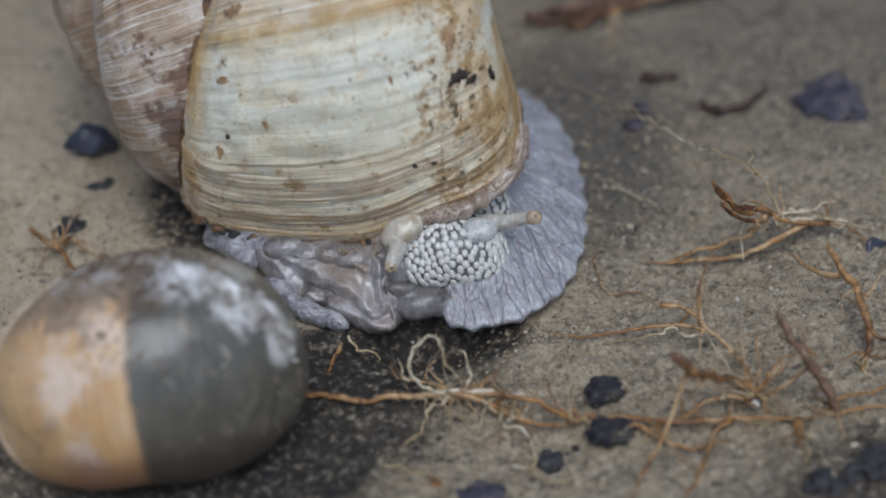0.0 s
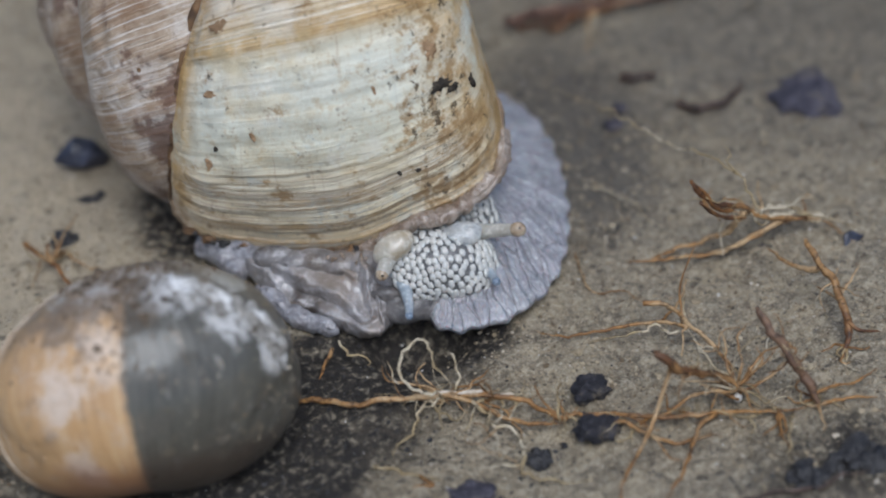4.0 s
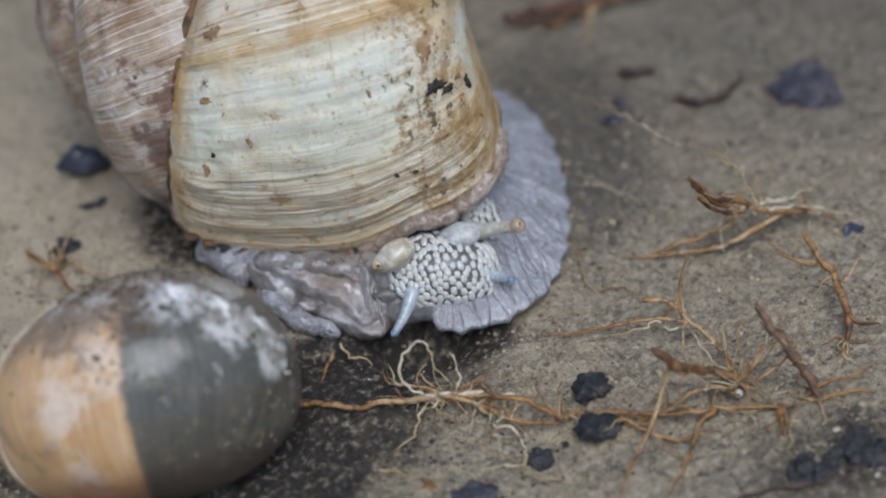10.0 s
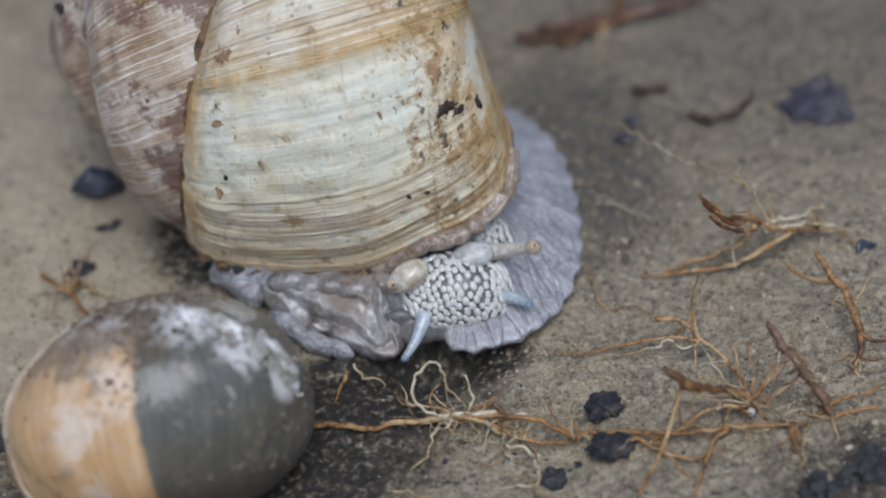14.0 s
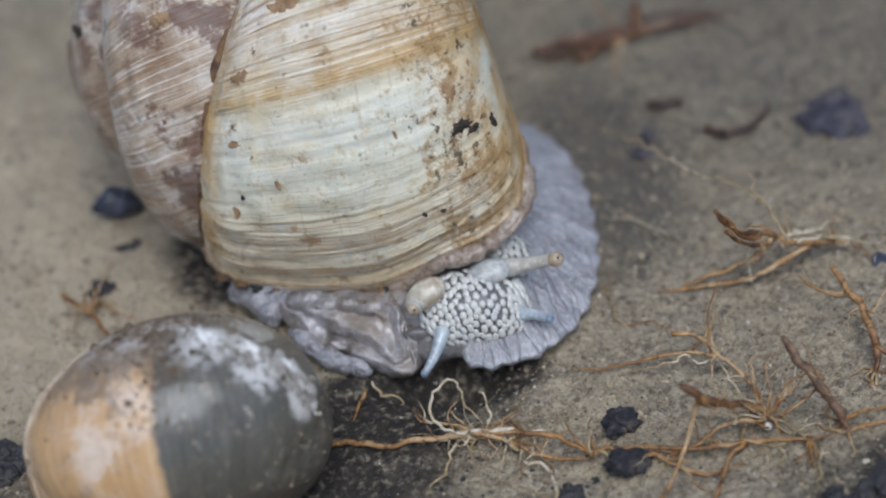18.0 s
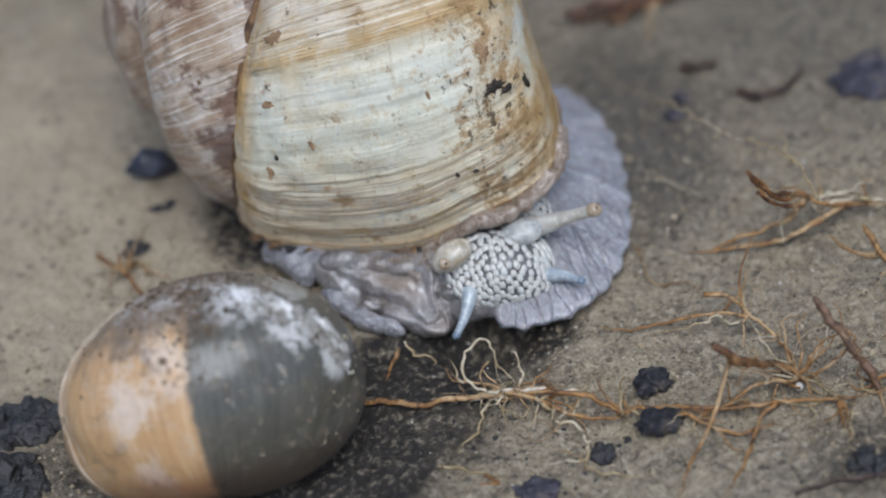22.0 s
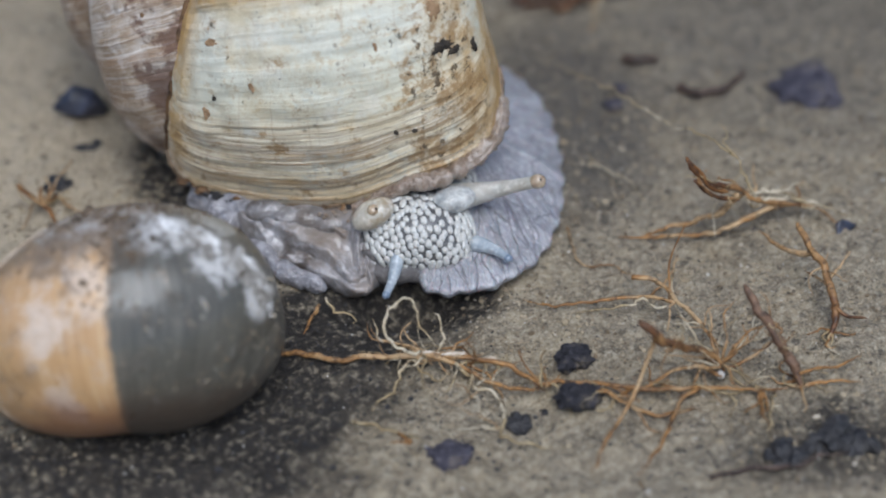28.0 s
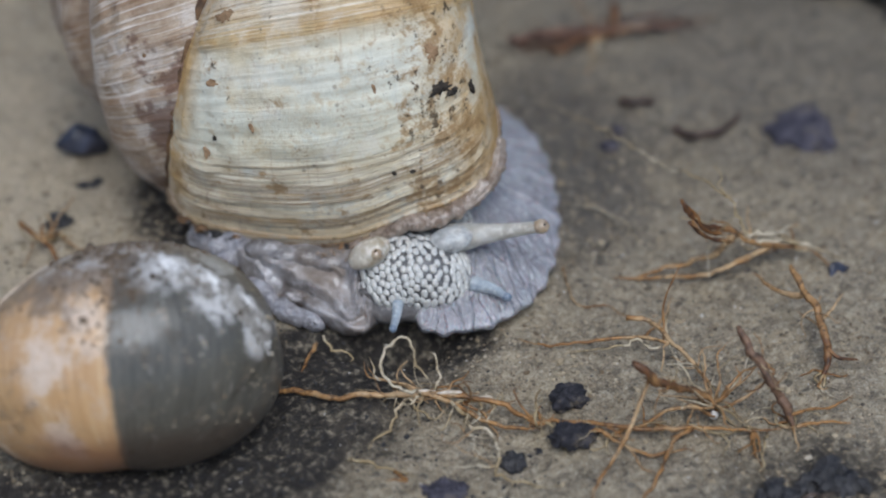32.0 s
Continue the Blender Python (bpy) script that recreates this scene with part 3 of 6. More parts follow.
def relief(x, y):
    p = Vector((x, y, 0))
    near = 1.0 / (1.0 + (max(abs(x), abs(y)) / 130.0) ** 4)
    h = 0.9 * noise.noise(p / 17.0) + 0.45 * noise.noise(p / 6.0 + Vector((9, 0, 0))) + 0.36 * noise.noise(p / 2.3) + 0.22 * noise.noise(p / 1.1)
    h += (0.42 * (0.5 - abs(noise.noise(p / 1.9 + Vector((3, 0, 0))))) + 0.30 * (0.4 - abs(noise.noise(p / 0.85 + Vector((0, 6, 0)))))) * near
    # hollow added under the mouth so that the gap there turns dark
    h -= 5.5 * math.exp(-(((x + 3.4) / 6.5) ** 2) - ((y + 16.2) / 3.4) ** 2)
    far = 6.0 * noise.noise(p / 90.0) * (1 - near)
    return h * (0.35 + 0.65 * near) - 0.25 + far


def build_ground():
    inner = list(np.arange(-62.0, 62.1, 0.36))
    outer = [64.0]
    while outer[-1] < 60000:
        outer.append(outer[-1] * 1.16 + 0.4)
    line = [-v for v in reversed(outer)] + inner + outer
    n = len(line)
    verts = [(x, y, relief(x, y)) for y in line for x in line]
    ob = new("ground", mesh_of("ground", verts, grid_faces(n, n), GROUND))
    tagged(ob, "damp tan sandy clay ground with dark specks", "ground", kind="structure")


build_ground()

# ---- the large snail ----
# directions of a slanted view of the head: across, forward and down, out
HX, HD, HV = Vector((0.993, -0.073, -0.089)), Vector((-0.115, -0.628, -0.770)), Vector((0.0, -0.775, 0.632))
HM = Matrix((HX, HD, HV)).transposed()
AX, E1, E2 = Vector((0.976, -0.202, 0.084)), Vector((-0.117, -0.806, -0.581)), Vector((-0.185, -0.557, 0.810))
APEX = Vector((-41.8, 25.5, 17.0))
TURNS = [0, 0.1, 0.2, 0.4, 0.75, 1, 1.5, 2, 2.5, 3, 3.5, 4, 5]
R_MAX = [29.4, 27.8, 26.4, 24.2, 22.6, 23.8, 19.4, 12.6, 9.2, 5.6, 3.4, 1.9, 0.5]
Z_SUT = [17.2, 20.0, 26.0, 36.0, 15.0, 10.2, 10.2, 4.6, 2.2, 1.3, 0.6, 0.1, -0.3]
Z_BASE = [54.3, 52.8, 50.0, 45.6, 41.0, 36.0, 24.0, 15.0, 10.5, 8.0, 5.5, 3.5, 1.5]


def soft_table(values):
    t = np.linspace(-0.3, 5.0, 1060)
    v = np.interp(t, TURNS, values)
    slope = (values[1] - values[0]) / TURNS[1]
    v[t < 0] = values[0] + slope * t[t < 0]
    w = np.hanning(41)
    pad = np.pad(v, 20, mode="edge")
    return t, np.convolve(pad, w / w.sum(), mode="valid")


TAB = [soft_table(v) for v in (R_MAX, Z_SUT, Z_BASE)]


def shell_point(turn, u):
    """A place on the shell: turn back from the lip, u from the suture (0) to the base (1)."""
    rm, zs, zb = (float(np.interp(turn, t, v)) for t, v in TAB)
    old = min(1.0, max(0.0, (turn - 0.5) / 0.6))
    rs = (0.87 - 0.28 * old) * float(np.interp(min(turn + 1.0, 5.0), *TAB[0]))
    zm = zs + 0.44 * (zb - zs)
    if u < 0.45:
        a = u / 0.45 * math.pi / 2
        z = zm - (zm - zs) * math.cos(a) ** (0.85 - 0.05 * old)
        r = rs + (rm - rs) * math.sin(a) ** (0.75 - 0.33 * old)
    else:
        a = (u - 0.45) / 0.55 * math.pi / 2 * 0.97
        z = zm + (zb - zm) * math.sin(a * 1.28)
        z -= 30.0 * max(0.0, u - 0.78) ** 1.5 * max(0.0, 1 - turn / 0.25)
        r = rm * math.cos(a) ** 0.62
    lean = 0.06 * max(0.0, (u - 0.40) / 0.60) ** 1.6 + 1.9 * min(turn, 0.3) * max(0.0, u - 0.15)
    # the lip is drawn back a little, most where the head comes out
    lean += (0.070 + 0.085 * math.exp(-(((u - 0.63) / 0.08) ** 2))) * max(0.0, 1 - turn / 0.08)
    th = 2 * math.pi * turn + lean
    ridge = (0.14 + 0.2 * max(0.0, 1 - turn / 0.09)) * noise.noise(Vector((turn * 85.0, u * 1.5, 0))) + 0.13 * noise.noise(Vector((turn * 210.0, u * 6.0, 4)))
    r += ridge * min(1.0, rm / 12.0) * min(1, u * 8) + 0.35 * min(1.0, rm / 20) * noise.noise(Vector((turn * 9.0, u * 4.0, 7))) + 0.12 * min(1.0, rm / 20) * noise.noise(Vector((turn * 60.0, u * 16.0, 3)))
    # overlapping growth layers close to the lip, and hammered dents further back
    for edge, high in ((0.0035, 0.22), (0.0085, 0.18), (0.0140, 0.19), (0.0205, 0.15), (0.0290, 0.11), (0.0400, 0.07)):
        k = turn - edge - 0.0016 * noise.noise(Vector((u * 9.0, edge * 900, 2)))
        r += high * math.exp(-max(0.0, k) / 0.0030) * (1 if k > 0 else max(0.0, 1 + k / 0.0009)) * min(1.0, u * 6)
    r += 0.34 * min(1.0, rm / 20) * max(0.0, min(1.0, (turn - 0.03) / 0.05)) * noise.noise(Vector((turn * 52.0, u * 21.0, 11)))
    return APEX + AX * z + (E1 * math.cos(th) + E2 * math.sin(th)) * r


def build_shell(parent):
    def sheet(t0, t1, n, nu):
        verts, uvs = [], []
        for j in range(n):
            t = t0 + (t1 - t0) * (j / (n - 1)) ** 1.6
            for i in range(nu):
                u = i / (nu - 1)
                verts.append(shell_point(t, u))
                uvs.append((u, t))
        return verts, grid_faces(nu, n), uvs

    v, f, uv = sheet(0.0, 0.66, 560, 150)
    ob = part("body_whorl", mesh_of("body_whorl", v, f, SHELL, uv), parent, "cream and tan body whorl with brown growth lines")
    so = ob.modifiers.new("thick", "SOLIDIFY")
    so.thickness, so.offset = 0.0007, -1.0
    v, f, uv = sheet(0.64, 4.6, 620, 56)
    part("spire", mesh_of("spire", v, f, SPIRE, uv), parent, "pinkish brown spire with white streaks")
    def seam(t):
        """Where a whorl rises out of the one before it."""
        def flat(p):
            z = (p - APEX).dot(AX)
            return z, (p - APEX - AX * z).length
        older = sorted(flat(shell_point(t + 1.0, k / 60)) for k in range(61))
        zs, rs = [q[0] for q in older], [q[1] for q in older]
        for k in range(1, 120):
            p = shell_point(t, k / 300)
            z, r = flat(p)
            if r > float(np.interp(z, zs, rs)):
                return p
        return shell_point(t, 0.05)

    for t0, t1, size, n in ((0.0, 0.5, 0.40, 110), (0.5, 2.2, 0.26, 170)):
        line = [seam(t) for t in np.linspace(t0, t1, n)]
        v, f = tube(line, [size * (0.75 + 1.5 * max(0.0, 1 - abs(i / n * (t1 - t0) + t0 - 0.24) / 0.14) + 0.35 * noise.noise(Vector((i * 0.12, 8, 0)))) for i in range(n)], 12, 0.5)
        part("suture_dirt", mesh_of("suture_dirt", v, f, DIRT), parent, "dark brown dirt caught in the suture")
    # lip: worn brown edge, dirt caught under it, and a pale slimy collar where the head comes out
    rim = [shell_point(0.002, 0.02 + 0.9 * i / 110) + E1 * 0.1 for i in range(111)]
    v, f = tube(rim, [0.34 + 0.16 * noise.noise(Vector((i * 0.35, 3, 0))) for i in range(111)], 14, 0.7)
    part("shell_lip", mesh_of("shell_lip", v, f, LIP), parent, "worn brown shell lip")
    rnd = random.Random(71)
    for i in range(26):
        u = rnd.uniform(0.17, 0.40) if i < 20 else rnd.uniform(0.40, 0.56)
        p = shell_point(rnd.uniform(0.0, 0.004), u) + E1 * rnd.uniform(0.2, 0.7) + HV * rnd.uniform(0.2, 0.7)
        v, f = ball(p, (rnd.uniform(0.3, 0.85), rnd.uniform(0.2, 0.45), 0.3), frame_of(AX), 3, 0.7, 1.8, i)
        part("lip_dirt", mesh_of("lip_dirt", v, f, SOIL if i % 3 else DIRT), parent)
    us = np.linspace(0.50, 0.87, 90)
    edge = [shell_point(0.0015, u) + HV * 0.55 + E1 * (0.55 + 0.3 * math.sin(u * 40)) for u in us]
    v, f = tube(edge, [(0.30 + 0.62 * math.sin(min(1.0, (u - 0.49) / 0.14) * math.pi / 2) - 0.9 * max(0.0, u - 0.70)) * (1 + 0.25 * noise.noise(Vector((u * 38, 6, 0)))) for u in map(float, us)], 20, 0.55, 3.0)
    part("mantle_collar", mesh_of("mantle_collar", v, f, COLLAR), parent, "pale slimy mantle collar along the lip")
    for k in range(5):
        us = np.linspace(0.555 + 0.05 * k, 0.66 + 0.055 * k, 24)
        fold = [shell_point(0.001, u) + HV * (1.25 + 0.2 * noise.noise(Vector((u * 30, k, 0)))) + E1 * (0.25 + 0.28 * k % 0.9) for u in us]
        v, f = tube(fold, [0.26 * math.sin(math.pi * (i + 0.5) / 24) + 0.06 for i in range(24)], 10, 0.5, k)
        part("collar_fold", mesh_of("collar_fold", v, f, COLLAR), parent)


def fleck(turn, u, a, b, mat, parent, seed, label=""):
    """A flake of dirt on the shell: a across, b along the coil."""
    p = shell_point(turn, u)
    du, dt = (shell_point(turn, u + 0.02) - p).normalized(), (shell_point(turn + 0.01, u) - p).normalized()
    n = du.cross(dt).normalized()
    n = n if n.dot(HV) > 0 else -n
    m = Matrix((du, n.cross(du), n)).transposed()
    v, f = ball(p, (a, b, 0.10 if mat is STAIN else 0.22), m, 5, 0.75, 2.4, seed)
    part("dirt_flake", mesh_of("dirt_flake", v, f, mat), parent, label)


def foot_edge(a):
    """The foot's outline on the ground at an angle from +x, in degrees."""
    c, s = math.cos(radians(a)), math.sin(radians(a))
    n = 2.35
    k = (abs(c) ** n + abs(s) ** n) ** (-1 / n)
    return 1.2 + 13.6 * c * k, 4.2 + 21.8 * s * k


def build_foot(parent):
    a0, a1, nu, nv = -108.0, 115.0, 300, 44
    verts, uvs = [], []
    for j in range(nv):
        for i in range(nu):
            a = a0 + (a1 - a0) * i / (nu - 1)
            ex, ey = foot_edge(a)
            s = j / (nv - 1)
            # under the edge, round the rim, then inwards
            if s < 0.25:
                q = s / 0.25
                inn, h = 0.10 * (1 - math.sin(q * math.pi / 2)), 0.15 + 1.5 * (1 - math.cos(q * math.pi / 2))
            else:
                q = (s - 0.25) / 0.75
                inn, h = 0.78 * q, 1.65 + 1.5 * math.sin(min(1.0, q * 2.2) * math.pi / 2) + 5.0 * q**1.6
            close = 1 - min(1.0, (a - a0) / 17.0)
            inn += 0.40 * (1 - math.sqrt(max(0.0, 1 - close * close)))
            h -= 0.9 * close * close
            scal = 1 + 0.012 * math.sin(a * 0.62) + 0.010 * noise.noise(Vector((a * 0.16, 0, 0)))
            x, y = 1.2 + (ex - 1.2) * (1 - inn) * scal, 4.2 + (ey - 4.2) * (1 - inn) * scal
            h += 0.22 * noise.noise(Vector((a * 0.35, s * 4.0, 2))) + 0.35 * noise.noise(Vector((x * 0.25, y * 0.25, 5)))
            verts.append((x, y, h))
            uvs.append((i / (nu - 1), s))
    part("foot", mesh_of("foot", verts, grid_faces(nu, nv), FOOT, uvs), parent, "pale lilac grey foot with dark radial wrinkles")


# the head's lumps: middle and radii, across, forward and down, and out
HEAD_LUMPS = (((0.0, 1.3, -4.2), (6.0, 4.2, 5.2)), ((2.9, -2.6, -7.6), (3.2, 4.6, 3.4)), ((-4.4, 0.9, -4.0), (2.5, 2.7, 4.0)), ((-2.6, 3.4, -3.4), (3.0, 2.1, 3.6)), ((2.2, 3.0, -3.8), (3.4, 2.1, 3.6)))
HEAD_MID = Vector((0.2, 0.4, -5.0))


def head_field(q):
    """Below zero inside the head: its lumps grown together."""
    total = 0.0
    for c, r in HEAD_LUMPS:
        d = math.sqrt(sum(((q[i] - c[i]) / r[i]) ** 2 for i in range(3)))
        total += math.exp(-9.0 * (d - 1.0))
    return -math.log(max(total, 1e-30)) / 9.0 - 0.02 * noise.noise(Vector(q) * 0.5)


def head_out(d):
    """The head's skin from its middle in the direction d."""
    lo, hi = 0.0, 14.0
    for _ in range(22):
        mid = (lo + hi) / 2
        lo, hi = (mid, hi) if head_field(HEAD_MID + d * mid) < 0 else (lo, mid)
    return HEAD_MID + d * lo


def head_face(a, b):
    """The head's skin seen from the front at a across, b down; None beside it."""
    c = 3.0
    while c > -9.5:
        if head_field((a, b, c)) < 0:
            lo, hi = c, c + 0.25
            for _ in range(10):
                mid = (lo + hi) / 2
                lo, hi = (mid, hi) if head_field((a, b, mid)) < 0 else (lo, mid)
            return Vector((a, b, lo))
        c -= 0.25
    return None


HEAD_AT = Vector((0.6, -12.2, 6.8))


def build_head(parent):
    bm = bmesh.new()
    bmesh.ops.create_icosphere(bm, subdivisions=5, radius=1.0)
    verts = [HM @ head_out(v.co.normalized()) for v in bm.verts]
    faces = [tuple(v.index for v in f.verts) for f in bm.faces]
    bm.free()
    head = part("head", mesh_of("head", verts, faces, HEAD), parent, "dark grey head covered in cream tubercles", HEAD_AT)
    # tubercles spread evenly over the face by a few rounds of settling
    gen = np.random.default_rng(5)
    crowd = np.stack([gen.uniform(-7.4, 6.6, 9000), gen.uniform(-7.6, 5.2, 9000)], 1)
    crowd = crowd[[head_face(a, b) is not None for a, b in crowd]]
    spots = crowd[:205].copy()
    for _ in range(18):
        near = np.argmin((((crowd[:, None] - spots[None]) * (1.0, 0.86)) ** 2).sum(2), 1)
        for i in range(len(spots)):
            if (near == i).any():
                spots[i] = 0.25 * spots[i] + 0.75 * crowd[near == i].mean(0)
    rnd = random.Random(5)
    shapes = []
    for i in range(5):
        v, f = ball((0, 0, 0), (1, 1, 1), None, 2, 0.10, 1.5, 7.0 * i)
        v = [Vector([math.copysign(abs(x) ** 0.80, x) for x in p]) for p in v]
        v = [Vector((p.x * (0.44 + 0.05 * (i % 3)), p.y * 0.40, p.z * 0.30)) for p in v]
        shapes.append(mesh_of("tubercle", v, f, BEAD))
    for i, (a, b) in enumerate(spots):
        p, pa, pb = head_face(a, b), head_face(a + 0.1, b), head_face(a, b + 0.1)
        if p is None or pa is None or pb is None:
            continue
        n = (pa - p).cross(pb - p).normalized()
        n = n if n.z > 0 else -n
        along = Vector((0.25 + rnd.uniform(-0.35, 0.35), 1.0, 0))
        along = (along - n * along.dot(n)).normalized()
        m = HM @ Matrix((along, n.cross(along), n)).transposed()
        ob = part("tubercle", shapes[i % 5], head)
        g = rnd.uniform(0.74, 0.95)
        ob.matrix_basis = Matrix.Translation((HM @ p) * MM) @ m.to_4x4() @ Matrix.Diagonal((g * min(1.7, 1 / max(0.5, n.z)), g, g, 1))
    return head


def feeler(name, mats, length, r0, r1, bulb, parent, label, eye=True, bend=0.0, swell=1.0):
    """A tentacle along its own x axis, tip at x = 0, with the root at -length."""
    n = 26
    path, rad = [], []
    for i in range(n):
        q = i / (n - 1)
        path.append(Vector((-length * (1 - q), bend * math.sin(q * math.pi), 0)))
        rad.append((r1 + (r0 - r1) * (1 - q) ** swell) * math.sqrt(max(0.02, 1 - max(0.0, 1 - q / 0.15) ** 2)))
    v, f = tube(path, rad, 18, 0.02)
    ob = part(name, mesh_of(name, v, f, mats[0]), parent, label)
    v, f = ball((-bulb * 0.15, 0, 0), (bulb * 1.15, bulb, bulb), None, 3, 0.04, 1.0)
    part("tip_bulb", mesh_of("tip_bulb", v, f, mats[1]), ob)
    if eye:
        v, f = ball((bulb * 0.55, 0.1, bulb * 0.62), (0.17, 0.17, 0.12), None, 2)
        part("eye_spot", mesh_of("eye_spot", v, f, PUPIL), ob, "black eye spot")
    return ob


def blend_mass(name, balls, mat, parent, label, voxel=0.30, lump=0.06, soft=6):
    """One soft mass grown together out of lumpy ellipsoids."""
    pieces = []
    for i, (c, r, d) in enumerate(balls):
        pieces.append(ball(c, r, frame_of(d) if d else None, 4, lump, 0.5, i * 3.7 + 1))
    v, f = joined(pieces)
    ob = part(name, mesh_of(name, v, f, mat), parent, label)
    rm = ob.modifiers.new("grow", "REMESH")
    rm.mode, rm.voxel_size, rm.use_smooth_shade = "VOXEL", voxel * MM, True
    sm = ob.modifiers.new("soften", "SMOOTH")
    sm.factor, sm.iterations = 0.6, soft
    return ob


snail = thing("snail", "large snail with weathered cream shell and pale grey body on clay", "snail")
build_shell(snail)
fleck(0.100, 0.725, 1.1, 0.60, HUMUS, snail, 1.0, "black flake of dirt")
fleck(0.094, 0.750, 0.8, 0.35, HUMUS, snail, 4.0)
fleck(0.087, 0.805, 0.45, 0.9, HUMUS, snail, 2.0)
fleck(0.167, 0.274, 1.1, 0.55, STAIN, snail, 3.0, "brown flake of dirt")
fleck(0.080, 0.274, 0.4, 0.6, STAIN, snail, 5.0)
fleck(0.100, 0.386, 0.22, 0.9, STAIN, snail, 6.0)
fleck(0.113, 0.596, 0.2, 0.6, STAIN, snail, 7.0)
fleck(0.127, 0.274, 0.6, 0.4, STAIN, snail, 8.0)
fleck(0.053, 0.612, 0.20, 0.4, HUMUS, snail, 9.0)
fleck(0.049, 0.642, 0.3, 0.25, HUMUS, snail, 10.0)
fleck(0.200, 0.385, 1.5, 0.7, STAIN, snail, 11.0, "brown flake of dirt")
fleck(0.092, 0.295, 0.25, 0.3, HUMUS, snail, 12.0)
fleck(0.124, 0.715, 0.6, 0.9, STAIN, snail, 13.0)
fleck(1.190, 0.445, 1.1, 0.8, STAIN, snail, 14.0, "brown smear on the spire")
fleck(1.118, 0.415, 0.35, 0.3, STAIN, snail, 15.0)
fleck(2.222, 0.325, 0.5, 0.9, HUMUS, snail, 16.0)
build_foot(snail)
snail_head = build_head(snail)
# crests of the mantle's folds: height, half width, and points across and down
CRESTS = (
    (1.7, 1.15, ((-17.3, 1.2), (-14.1, 2.7), (-10.9, 4.1), (-8.3, 6.6))),
    (1.2, 0.50, ((-8.6, -0.3), (-7.9, 2.7), (-7.4, 6.2))),
    (1.3, 0.90, ((-15.2, 5.0), (-11.8, 6.1), (-8.3, 7.6), (-6.6, 7.9))),
    (1.2, 0.75, ((-21.0, 0.6), (-18.7, 1.6), (-17.0, 3.9), (-15.8, 6.2))),
    (0.7, 0.45, ((-18.7, -0.3), (-15.3, 0.4), (-11.8, 1.2), (-9.5, 2.1))),
    (0.8, 0.40, ((-7.0, 3.2), (-6.6, 5.6), (-6.0, 7.6))),
    (0.6, 0.35, ((-12.0, 3.0), (-10.2, 4.9), (-9.2, 6.8))),
)
LOWER = ((-21.2, 1.8), (-19.0, 4.2), (-16.6, 5.9), (-13.0, 7.2), (-10.0, 8.2), (-8.0, 8.7), (-6.6, 8.5), (-5.2, 7.2))


def crest_at(a, b, line):
    """How far a place lies from a crest."""
    best = 99.0
    for (ax, ay), (bx, by) in zip(line, line[1:]):
        q = max(0.0, min(1.0, ((a - ax) * (bx - ax) + (b - ay) * (by - ay)) / ((bx - ax) ** 2 + (by - ay) ** 2)))
        best = min(best, math.hypot(a - ax - q * (bx - ax), b - ay - q * (by - ay)))
    return best


def build_mantle(parent):
    nu, nv, turned = 190, 90, 10
    verts = []
    for j in range(nv + turned):
        for i in range(nu):
            a = -21.2 + 16.0 * i / (nu - 1)
            low = float(np.interp(a, [q[0] for q in LOWER], [q[1] for q in LOWER])) + 0.25 * noise.noise(Vector((a * 1.1, 3, 0)))
            s = min(1.0, j / (nv - 1))
            b = -2.2 + (low + 2.2) * s
            c = -1.6 + 0.37 * (a + 6) - 0.75 * max(0.0, 1.4 - b) ** 1.25
            rise = 0.0
            for high, wide, line in CRESTS:
                d = crest_at(a + 0.35 * noise.noise(Vector((a, b, 1)) * 0.8), b + 0.35 * noise.noise(Vector((a, b, 8)) * 0.8), line) / wide
                rise = max(rise, high / (1 + d * d) + 0.22 * rise)
            rise = 1.15 * rise
            wr = Vector((a, b, 0))
            c += rise + 0.30 * noise.noise(wr * 0.55) + 0.07 * noise.noise(wr * 1.9) + 0.02 * noise.noise(wr * 5.0)
            edge = max(0.0, 1 - (low - b) / 1.3)
            c -= 1.3 * (1 - math.sqrt(max(0.0, 1 - edge * edge)))
            side = max(0.0, 1 - (a + 21.2) / 1.2, 1 - (-5.2 - a) / 0.9)
            c -= 1.5 * side * side
            k = max(0, j - nv + 1) / turned
            verts.append(HEAD_AT + HM @ Vector((a, b - 1.6 * k, c - 3.5 * k)))
    part("mantle", mesh_of("mantle", verts, grid_faces(nu, nv + turned), FOLD), parent, "wet translucent grey-brown mantle folds under the lip")


build_mantle(snail)
blend_mass("mantle_edge", [
    ((-17.24, -7.10, 4.80), (2.2, 1.2, 1.2), (1, -0.2, 0.1)),
    ((-15.00, -7.90, 4.60), (2.4, 1.3, 1.1), (1, -0.2, 0.0)),
    ((-12.60, -8.30, 4.70), (2.6, 1.5, 1.1), (1, -0.3, 0.0)),
    ((-10.20, -9.00, 4.60), (2.2, 1.6, 1.2), (1, -0.3, 0.0)),
    ((-7.60, -9.40, 4.60), (2.4, 1.8, 1.4), (1, -0.2, 0.0)),
    ((-5.40, -10.60, 4.20), (2.2, 2.0, 2.0), None),
], RIDGE, snail, "bluish grey wet skin inside the shell mouth", 0.18, 0.12, 3)
rnd = random.Random(44)
